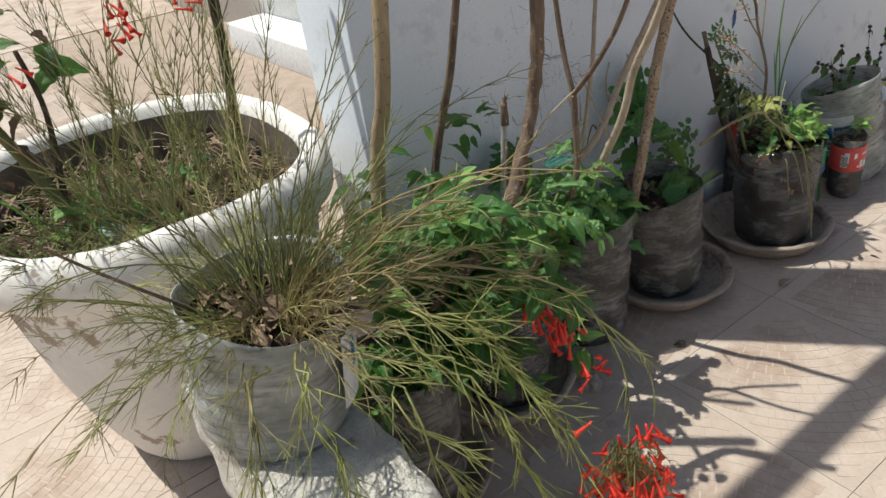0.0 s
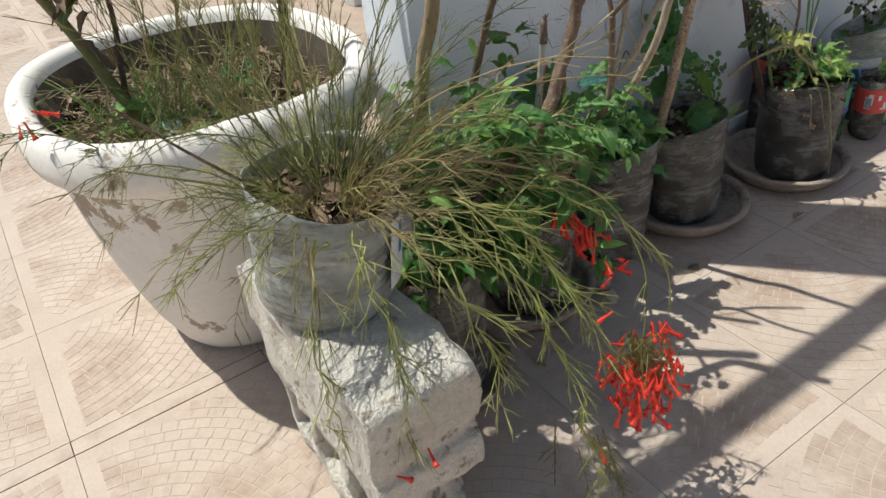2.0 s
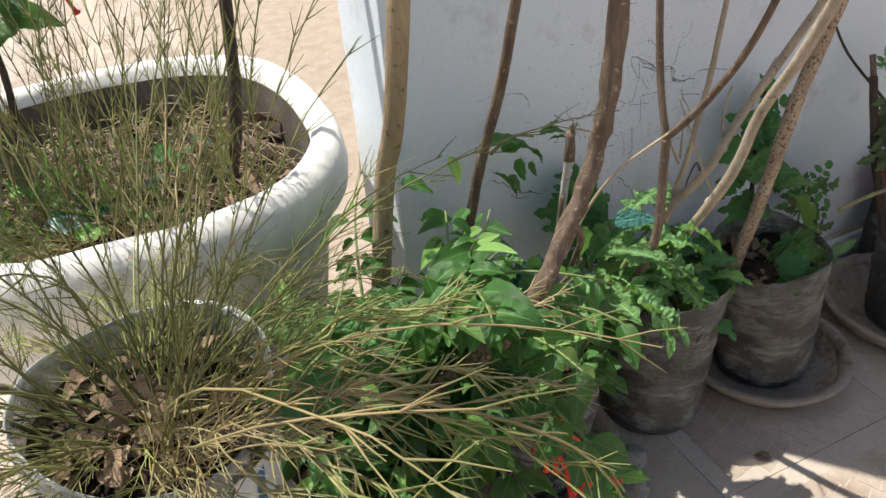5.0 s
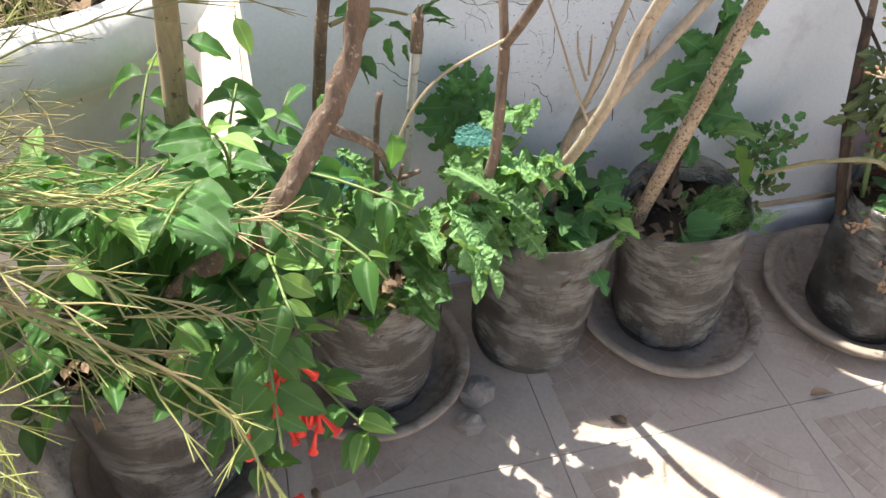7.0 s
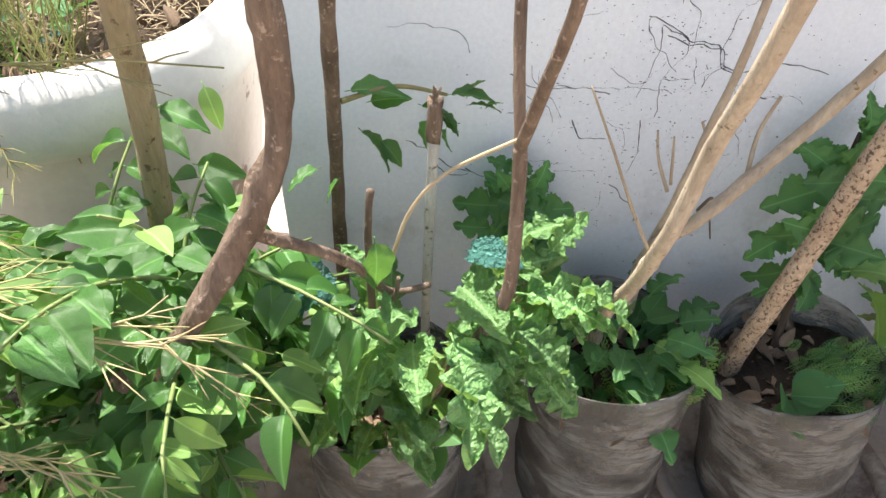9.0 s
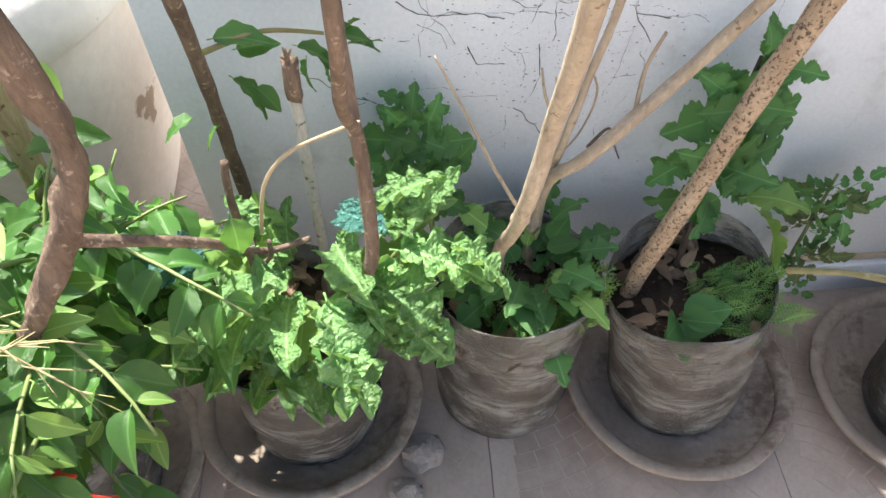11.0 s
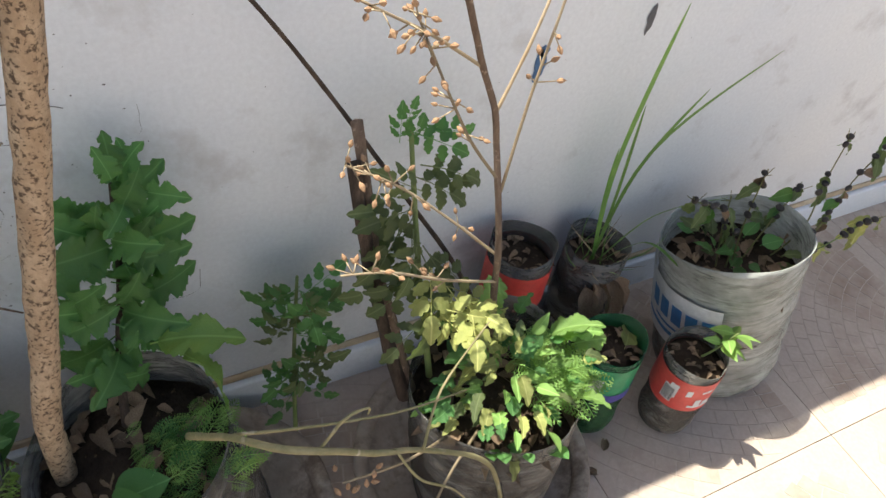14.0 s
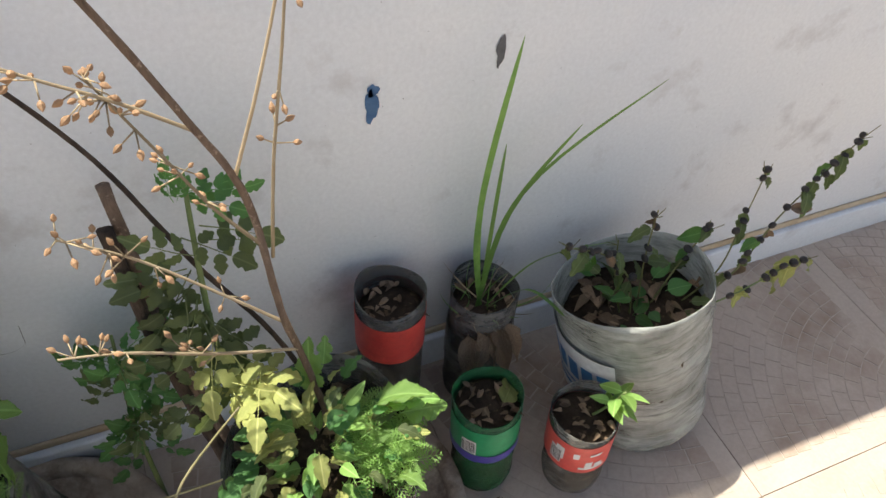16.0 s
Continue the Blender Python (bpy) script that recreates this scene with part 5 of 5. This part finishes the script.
for p, w, s in (((0.727, -0.068, 0.56), (0.2, 0, 1), 0.07), ((0.722, -0.073, 0.54), (1, -0.1, 0.6), 0.09), ((0.717, -0.078, 0.52), (-1, -0.1, 0.5), 0.10), ((0.712, -0.088, 0.5), (-1, -0.3, -0.1), 0.13), ((0.712, -0.088, 0.5), (1, -0.2, 0.1), 0.12), ((0.702, -0.098, 0.46), (1, -0.2, -0.4), 0.12), ((0.702, -0.108, 0.45), (-1, -0.2, -0.3), 0.12), ((0.692, -0.118, 0.42), (0.9, -0.4, -0.1), 0.11), ((0.692, -0.118, 0.4), (-0.9, -0.3, -0.3), 0.11), ((0.692, -0.128, 0.39), (-0.2, -1, 0.2), 0.10), ((0.712, -0.088, 0.51), (0.3, -0.7, 0.4), 0.09), ((0.722, -0.078, 0.53), (0.6, -0.4, 0.9), 0.08), ((0.702, -0.108, 0.43), (0.5, -0.8, 0.3), 0.11)):
    leaf(lob2, "lobed", p, w, s * 0.58, (0.1, -1, 0.6))
    leaf(lob2, "lobed", Vector(p) + Vector((rnd(-1, 1), rnd(-0.6, 0.2), rnd(-1, 1))) * 0.025, Vector(w) + Vector((rnd(-1, 1), rnd(-0.5, 0.2), rnd(-1, 1))) * 0.9, s * 0.46, (rnd(-0.5, 0.5), -1, 0.7))
    leaf(lob2, "lobed", Vector(p) + Vector((rnd(-1, 1), rnd(-0.4, 0.4), rnd(-1, 1))) * 0.045, Vector(w) + Vector((rnd(-1, 1), rnd(-0.5, 0.2), rnd(-1, 1))) * 0.9, s * 0.42, (rnd(-0.5, 0.5), -1, 0.7))
for p, w, s in (((0.742, -0.158, 0.4), (0.9, -0.35, -0.7), 0.12), ((0.722, -0.148, 0.41), (0.8, -0.2, 0.25), 0.11)):
    leaf(lob2, "lobed_light", p, w, s * 0.68)
weeds = plant("feathery_weed", 0.73, -0.24, 0.28, "feathery green weed hanging over the pot's rim", "weed", "feathery weeds")
for i in range(70):
    a = rnd(-1.3, 0.9)
    leaf(weeds, "fern" if i % 3 else "fern_dark", (0.70 + rnd(-0.03, 0.07), -0.23 + rnd(-0.04, 0.06), 0.28 + rnd(0, 0.03)), (math.cos(a), math.sin(a) * 0.7, rnd(-0.3, 1.5)), rnd(0.022, 0.05))
for p, w, s in (((0.645, -0.25, 0.30), (0.5, -0.4, 0.4), 0.05), ((0.645, -0.25, 0.30), (-0.4, -0.7, 0.5), 0.05), ((0.645, -0.25, 0.30), (0.9, -0.1, 0.5), 0.06), ((0.645, -0.25, 0.30), (0, -0.8, -0.1), 0.05)):
    leaf(weeds, "round", p, w, s)
tom = plant("tomato_plant", 0.90, -0.08, 0.0, "dark tomato-like plant between the pots, against the wall", "vegetable plant", "tomato-like plants")
stem(tom, [(0.88, -0.10, 0.0), (0.885, -0.09, 0.2), (0.90, -0.07, 0.36)], 0.004, 0.002, M["stem_green"])
for i in range(34):
    t = rnd(0.4, 1)
    leaf(tom, "tomato_green" if i % 3 else "tomato", (0.885 + 0.015 * t, -0.085, 0.38 * t), (rnd(-1, 1), rnd(-0.8, 0.1), rnd(-0.4, 0.8)), rnd(0.03, 0.05), (rnd(-0.4, 0.4), -1, 0.5))

# dry vine in front of the sixth pot
vine = plant("dry_vine", 0.74, -0.27, 0.42, "dry pale vine arching over the pot rims", "vine")
stem(vine, [(0.735, -0.27, 0.42), (0.765, -0.31, 0.465), (0.81, -0.36, 0.500), (0.88, -0.362, 0.450), (0.97, -0.364, 0.385), (1.02, -0.372, 0.325), (1.045, -0.385, 0.23), (1.065, -0.395, 0.12), (1.07, -0.40, 0.07)], 0.0036, 0.0020, M["vine"], "vine", 8, 0.3, 0.003)
for pts in ([(0.83, -0.36, 0.49), (0.85, -0.36, 0.525), (0.872, -0.355, 0.52), (0.875, -0.35, 0.50)], [(0.90, -0.362, 0.44), (0.925, -0.375, 0.385), (0.97, -0.38, 0.33), (1.02, -0.385, 0.22)], [(0.93, -0.363, 0.42), (0.96, -0.33, 0.46), (1.02, -0.30, 0.50)], [(0.77, -0.31, 0.468), (0.83, -0.33, 0.475), (0.91, -0.34, 0.465), (0.99, -0.33, 0.44)]):
    stem(vine, pts, 0.0017, 0.0009, M["vine"], "tendril", 5, 0.2)

# sixth pot
mess = plant("dry_seed_shrub", 1.09, -0.26, 0.27, "reddish dry stem with forked twigs and pale seed pods", "shrub")
PODS = mesh_of("pod", bmesh.new(), M["pod"])
bm = bmesh.new()
lathe(bm, [(0.0003, 0), (0.0032, 0.004), (0.0036, 0.007), (0.002, 0.0105), (0.0002, 0.013)], 7)
bm.to_mesh(PODS)
bm.free()
twigs = [
    [(1.117, -0.219, 0.25), (1.095, -0.208, 0.4), (1.079, -0.211, 0.5), (1.073, -0.18, 0.6), (1.061, -0.177, 0.655), (1.042, -0.174, 0.7), (1.001, -0.179, 0.8), (0.932, -0.184, 0.95)],
    [(1.063, -0.177, 0.647), (1.092, -0.169, 0.72), (1.122, -0.154, 0.8), (1.162, -0.134, 0.92)],
    [(1.082, -0.189, 0.555), (1.097, -0.179, 0.66), (1.117, -0.169, 0.76), (1.142, -0.154, 0.9)],
    [(1.077, -0.189, 0.57), (1.042, -0.179, 0.62), (1.012, -0.169, 0.68), (0.977, -0.164, 0.755)],
    [(1.085, -0.21, 0.475), (1.032, -0.199, 0.53), (0.972, -0.184, 0.585), (0.917, -0.174, 0.62)],
    [(1.042, -0.174, 0.7), (0.992, -0.169, 0.735), (0.947, -0.164, 0.76), (0.892, -0.154, 0.79)],
    [(1.092, -0.21, 0.43), (1.012, -0.224, 0.48), (0.942, -0.234, 0.53), (0.892, -0.234, 0.545)],
]
for i, pts in enumerate(twigs):
    stem(mess, pts, 0.0042 if i == 0 else 0.0019, 0.0028 if i == 0 else 0.0010, M["brown_wood"] if i == 0 else M["straw"], "branch", 8, 0.2)
    if i > 1:
        line = bend(pts, 6)
        for q in line[len(line) // 3:]:
            if rnd(0, 1) < 0.62:
                for _ in range(random.randrange(2, 5)):
                    w = Vector((rnd(-1, 1), rnd(-1, 1), rnd(-0.6, 1)))
                    tip = q + w.normalized() * rnd(0.008, 0.02)
                    m = aim(tip - mess.location, w, (0.1, 0.3, 1), rnd(0.6, 0.85)) @ Matrix.Rotation(-math.pi / 2, 4, "X")
                    shared("pod", PODS, mess, m)
                    bm = bmesh.new()
                    tube(bm, [q - mess.location, tip - mess.location], 0.0009, 0.0007, 3)
                    part("pod_stalk", bm, M["straw"], mess)
old = plant("plant_stake", 0.95, -0.22, 0.27, "dark rotten double stick standing in the pot", "stake")
stem(old, [(0.990, -0.215, 0.25), (0.960, -0.165, 0.42), (0.945, -0.125, 0.575)], 0.0085, 0.007, M["dark_wood"], "stick", 9, 0.4)
stem(old, [(1.002, -0.210, 0.25), (0.968, -0.160, 0.43), (0.955, -0.105, 0.61)], 0.008, 0.006, M["brown_wood"], "stick", 9, 0.4)
rod = plant("bare_stem", 1.10, -0.23, 0.27, "thin dark leaning stem crossing in front of the wall", "stem", "bare stems")
stem(rod, [(1.125, -0.22, 0.27), (1.072, -0.160, 0.40), (1.014, -0.127, 0.50), (0.950, -0.058, 0.60), (0.885, -0.042, 0.70), (0.81, -0.04, 0.80)], 0.0032, 0.0022, M["dark_wood"], "cane", 8, 0.2)
tomf = plant("tomato_plant", 1.0, -0.2, 0.27, "tomato-like plant with drooping olive and yellowed leaves", "vegetable plant", "tomato-like plants")
stem(tomf, [(1.022, -0.215, 0.28), (1.012, -0.165, 0.44), (1.022, -0.09, 0.58)], 0.0045, 0.0025, M["stem_green"])
for p, w, s, k in (((1.022, -0.09, 0.58), (0.3, -0.2, 1), 0.06, "tomato_green"), ((1.022, -0.095, 0.57), (1, -0.2, 0.2), 0.08, "tomato_green"), ((1.017, -0.115, 0.54), (1, -0.3, -0.3), 0.10, "tomato"), ((1.012, -0.135, 0.52), (-1, -0.2, 0.2), 0.10, "tomato"), ((1.012, -0.145, 0.5), (-0.9, -0.4, -0.5), 0.11, "tomato"), ((1.012, -0.165, 0.47), (0.6, -0.7, -0.5), 0.10, "tomato"), ((1.012, -0.185, 0.45), (-0.3, -0.9, -0.6), 0.10, "tomato_pale"), ((1.022, -0.195, 0.44), (0.7, -0.7, -0.3), 0.10, "tomato_pale"), ((1.012, -0.205, 0.43), (-0.9, -0.7, -0.5), 0.10, "tomato"), ((1.032, -0.205, 0.42), (0.2, -1, 0.1), 0.09, "tomato_pale"), ((1.012, -0.155, 0.49), (-0.2, -0.6, -1), 0.09, "tomato"), ((1.002, -0.175, 0.46), (-1, -0.1, -0.4), 0.09, "tomato")):
    for rep in range(3):
        leaf(tomf, k, Vector(p) + Vector((rnd(-1, 1), rnd(-1, 0.4), rnd(-1, 1))) * 0.018, Vector(w) + Vector((rnd(-1, 1), rnd(-0.6, 0.3), rnd(-1, 1))) * 0.5, s * rnd(0.38, 0.58), (rnd(-0.4, 0.4), -1, 0.7))
fill = plant("leafy_greens", F[0] - 0.02, F[1], 0.28, "tangle of small green and yellow leaves and feathery weed", "vegetable plant", "leafy greens")
for i in range(120):
    a = rnd(0, 6.28)
    d = rnd(0.01, 0.092)
    leaf(fill, random.choice(["lobed_light", "pale", "round", "lobed", "pale", "ovate_light", "olive"]), (F[0] - 0.03 + d * math.cos(a), F[1] - 0.02 + d * math.sin(a), 0.285 + rnd(0, 0.10)), (math.cos(a), math.sin(a) - 0.3, rnd(-0.05, 1.1)), rnd(0.015, 0.032))
for i in range(80):
    a = rnd(-1.6, 0.8)
    leaf(fill, "fern", (1.14 + rnd(-0.03, 0.03), -0.28 + rnd(-0.04, 0.04), 0.30 + rnd(0, 0.03)), (math.cos(a), math.sin(a) * 0.8, rnd(0.0, 1.2)), rnd(0.03, 0.058))
for p, w, s in (((1.16, -0.252, 0.345), (0.6, -0.2, 0.9), 0.055), ((1.17, -0.252, 0.345), (0.9, -0.4, 0.5), 0.05), ((1.18, -0.272, 0.345), (1, -0.2, 0.15), 0.05), ((1.1, -0.212, 0.345), (-0.1, 0.2, 1), 0.05)):
    leaf(fill, "lobed_light", p, w, s)
stalkset = [[(1.0, -0.30, 0.28), (0.93, -0.33, 0.33), (0.86, -0.34, 0.36)], [(1.04, -0.31, 0.29), (0.97, -0.36, 0.31), (0.92, -0.40, 0.26)]]
for pts in stalkset:
    stem(mess, pts, 0.002, 0.0012, M["straw"], "branch", 5)
    for _ in range(9):
        q = Vector(pts[-1]).lerp(Vector(pts[1]), rnd(0, 0.5)) + Vector((rnd(-1, 1), rnd(-1, 1), rnd(-1, 1))) * 0.012
        shared("pod", PODS, mess, aim(q - mess.location, (rnd(-1, 1), rnd(-1, 1), rnd(-1, 1)), (0.1, 0.3, 1), 0.8))

# grass tuft by the wall
tall_grass = plant("grass_tuft", 1.375, -0.088, 0.22, "tuft of long green grass blades growing from a cut bottle", "grass", "grass tufts")


def blade(pl, pts, w):
    bm = bmesh.new()
    line = bend(pts, 7)
    n = len(line)
    prev = None
    for i, p in enumerate(line):
        s = i / (n - 1)
        h = w * (0.55 + 0.9 * s) * (1 - s ** 5) + 0.0003
        c = p - pl.location
        cur = [bm.verts.new(c + Vector((-h, h * 0.3, 0))), bm.verts.new(c + Vector((0, 0.0006, -h * 0.3))), bm.verts.new(c + Vector((h, h * 0.3, 0)))]
        if prev:
            bm.faces.new((prev[0], prev[1], cur[1], cur[0]))
            bm.faces.new((prev[1], prev[2], cur[2], cur[1]))
        prev = cur
    part("blade", bm, M["grass"], pl)


for tip, mid, w in (((1.395, -0.06, 0.657), (1.362, -0.075, 0.42), 0.0044), ((1.615, -0.06, 0.558), (1.42, -0.075, 0.43), 0.0048), ((1.50, -0.06, 0.515), (1.40, -0.08, 0.40), 0.0044), ((1.53, -0.15, 0.38), (1.44, -0.11, 0.33), 0.0035), ((1.37, -0.06, 0.44), (1.36, -0.08, 0.35), 0.003), ((1.46, -0.18, 0.28), (1.42, -0.13, 0.30), 0.003), ((1.40, -0.05, 0.5), (1.38, -0.08, 0.36), 0.003)):
    blade(tall_grass, [(1.37 + rnd(-0.008, 0.008), -0.088, 0.215), mid, tip], w)
for i in range(16):
    shared("blade", BLADE if i % 3 else BLADE_DRY, tall_grass, aim((rnd(-0.03, 0.03), rnd(-0.02, 0.02), 0.0), (rnd(-0.8, 0.8), rnd(-1, 0.3), rnd(0.4, 1.3)), (rnd(-1, 1), rnd(-1, 1), 0.2), rnd(0.06, 0.12)))
for i in range(6):
    leaf(tall_grass, "dry", (1.37 + rnd(-0.03, 0.03), -0.12, 0.22), (rnd(-0.6, 0.6), -0.8, -0.6), rnd(0.05, 0.08))

# seedlings in the small bottles
seed = plant("pepper_seedling", 1.475, -0.285, 0.18, "small pepper seedling with fresh light green leaves", "seedling")
stem(seed, [(1.465, -0.28, 0.175), (1.478, -0.29, 0.21), (1.495, -0.295, 0.245)], 0.0022, 0.0014, M["stem_green"], sides=6)
for i in range(13):
    t = rnd(0.4, 1)
    leaf(seed, "ovate_light", (1.465 + 0.03 * t, -0.28 - 0.015 * t, 0.18 + 0.065 * t), (rnd(-1, 1.2), rnd(-1, 0.6), rnd(-0.2, 0.8)), rnd(0.026, 0.042))
fallen = tagged(shared("fallen_leaf", LEAF["pale"], None, aim((1.345, -0.235, 0.20), (0.6, 0.5, 0.2), (0, -0.4, 1), 0.05)), "ochre fallen leaf lying on the soil of a small bottle", "leaf")

# plant in the clear bottle
berry = plant("berry_plant", P[0], P[1], 0.21, "straggling plant with small dark leaves, dry buds and black berries", "weed")
BUD = mesh_of("bud", bmesh.new(), M["berry"])
bm = bmesh.new()
bmesh.ops.create_icosphere(bm, subdivisions=2, radius=0.0052)
bm.to_mesh(BUD)
bm.free()
for i in range(26):
    a = rnd(0, 6.28)
    d = rnd(0, 0.08)
    leaf(berry, random.choice(["round", "ovate", "olive"]), (P[0] - 0.07 + d * math.cos(a), P[1] + 0.02 + d * math.sin(a), 0.235 + rnd(0, 0.05)), (math.cos(a), math.sin(a) - 0.3, rnd(0.0, 0.8)), rnd(0.018, 0.036))
sprigs = [
    [(1.58, -0.18, 0.22), (1.56, -0.17, 0.31), (1.51, -0.16, 0.37), (1.45, -0.15, 0.395)],
    [(1.59, -0.18, 0.22), (1.585, -0.16, 0.33), (1.585, -0.15, 0.42)],
    [(1.60, -0.18, 0.22), (1.66, -0.16, 0.31), (1.70, -0.15, 0.35)],
    [(1.62, -0.19, 0.22), (1.70, -0.19, 0.29), (1.76, -0.15, 0.34), (1.785, -0.13, 0.42)],
    [(1.63, -0.20, 0.22), (1.72, -0.20, 0.29), (1.82, -0.16, 0.34), (1.90, -0.14, 0.39), (1.96, -0.13, 0.44)],
    [(1.63, -0.20, 0.22), (1.72, -0.22, 0.27), (1.80, -0.22, 0.30), (1.84, -0.22, 0.30)],
    [(1.57, -0.17, 0.22), (1.54, -0.16, 0.32), (1.535, -0.15, 0.38)],
]
for k, pts in enumerate(sprigs):
    line = bend(pts, 5)
    stem(berry, pts, 0.0016, 0.0009, M["stem_green"] if k in (5,) else M["rush"], "sprig", 5, 0.1)
    for i, q in enumerate(line[5:]):
        if rnd(0, 1) < 0.6:
            shared("bud", BUD, berry, Matrix.Translation(q - berry.location + Vector((rnd(-0.006, 0.006), 0, rnd(-0.004, 0.008)))) @ Matrix.Diagonal((rnd(0.8, 1.5), rnd(0.8, 1.5), rnd(0.8, 1.3), 1)))
            leaf(berry, "pale" if k == 5 else random.choice(["olive", "olive", "dry", "ovate"]), q, (rnd(-1, 1), rnd(-0.6, 0.3), rnd(-1, 0.2)), rnd(0.024, 0.04))
    for _ in range(3):
        e = line[-1] + Vector((rnd(-1, 1), rnd(-0.5, 0.3), rnd(-0.3, 1))) * 0.02
        bm = bmesh.new()
        tube(bm, [line[-2] - berry.location, e - berry.location], 0.0008, 0.0006, 3)
        part("sprig", bm, M["rush"], berry)

# dry scraps on the floor round the pots
for i, (x, y) in enumerate(((0.02, -0.42), (0.31, -0.33), (0.55, -0.40), (0.90, -0.42), (1.33, -0.30), (1.30, -0.33), (1.50, -0.21))):
    ob = shared("fallen_leaf", LEAF["dry"], None, aim((x, y, 0.004), (rnd(-1, 1), rnd(-1, 1), 0.15), (0, 0, 1), rnd(0.025, 0.04)))
    tagged(ob, "dry brown fallen leaf on the tiles", "leaf", "fallen leaves")


# ---- floor tiles, last ----
TILE = 0.44


def tile_mesh():
    """One pressed tile: small raised pieces in arcs round a corner, on a slab."""
    bm = boxed(-0.2193, -0.2193, -0.0078, 0.2193, 0.2193, -0.0008)
    def ok(x, y):
        return abs(x) < 0.216 and abs(y) < 0.216
    for ring in range(1, 22):
        r0, r1 = 0.028 * ring, 0.028 * ring + 0.0262
        count = max(2, int(1.57 * r0 / 0.034))
        for k in range(count):
            a0 = 1.5708 * (k + 0.03) / count + 0.03 / ring
            a1 = 1.5708 * (k + 0.97) / count
            c = [(-0.22 + r * math.cos(a), -0.22 + r * math.sin(a)) for r, a in ((r0, a0), (r1, a0), (r1, a1), (r0, a1))]
            if all(ok(*q) for q in c):
                top = [bm.verts.new((x, y, 0.0)) for x, y in c]
                low = [bm.verts.new((x, y, -0.0009)) for x, y in c]
                bm.faces.new(top)
                for i in range(4):
                    bm.faces.new((low[i], low[(i + 1) % 4], top[(i + 1) % 4], top[i]))
    return bm


TILE_ME = mesh_of("floor_tile", tile_mesh(), M["tile"], smooth=False)
TILE_ME.materials.append(M["tile_dirt"])
for f in list(TILE_ME.polygons)[:6]:
    f.material_index = 1
floor = empty("floor", 0, 0, 0, "beige pressed terrace tiles with thin dark joints", "floor")
floor["kind"] = "structure"
count = 0
for i in range(-6, 10):
    for j in range(-6, 12):
        y = (0.013 - 0.22 - TILE * (-1 - j) if j < 0 else 0.061 + 0.22 + TILE * j)
        x = -0.904 + 0.22 + TILE * i
        if y > 0.05 and x > CORNER - 0.25:
            continue
        turn = Matrix.Rotation(math.pi / 2 * random.randrange(4), 4, "Z")
        shared("tile", TILE_ME, floor, Matrix.Translation((x, y, 0)) @ turn)
        count += 1
BORDER_ME = mesh_of("border_tile", boxed(-0.219, -0.022, -0.0078, 0.219, 0.022, 0.0, bevel=0.001), M["tile"], smooth=False)
for i in range(-6, 2):
    shared("tile", BORDER_ME, floor, Matrix.Translation((-0.904 + 0.22 + TILE * i, 0.037, 0)))
FAR_ME = mesh_of("far_tile", boxed(-1.19, -1.19, -0.0078, 1.19, 1.19, 0.0), M["tile"], smooth=False)
for i in range(-5, 1):
    for j in range(0, 5):
        shared("tile", FAR_ME, floor, Matrix.Translation((-2.13 + 2.4 * (i + 1), 5.36 + 1.2 + 2.4 * j, 0)))
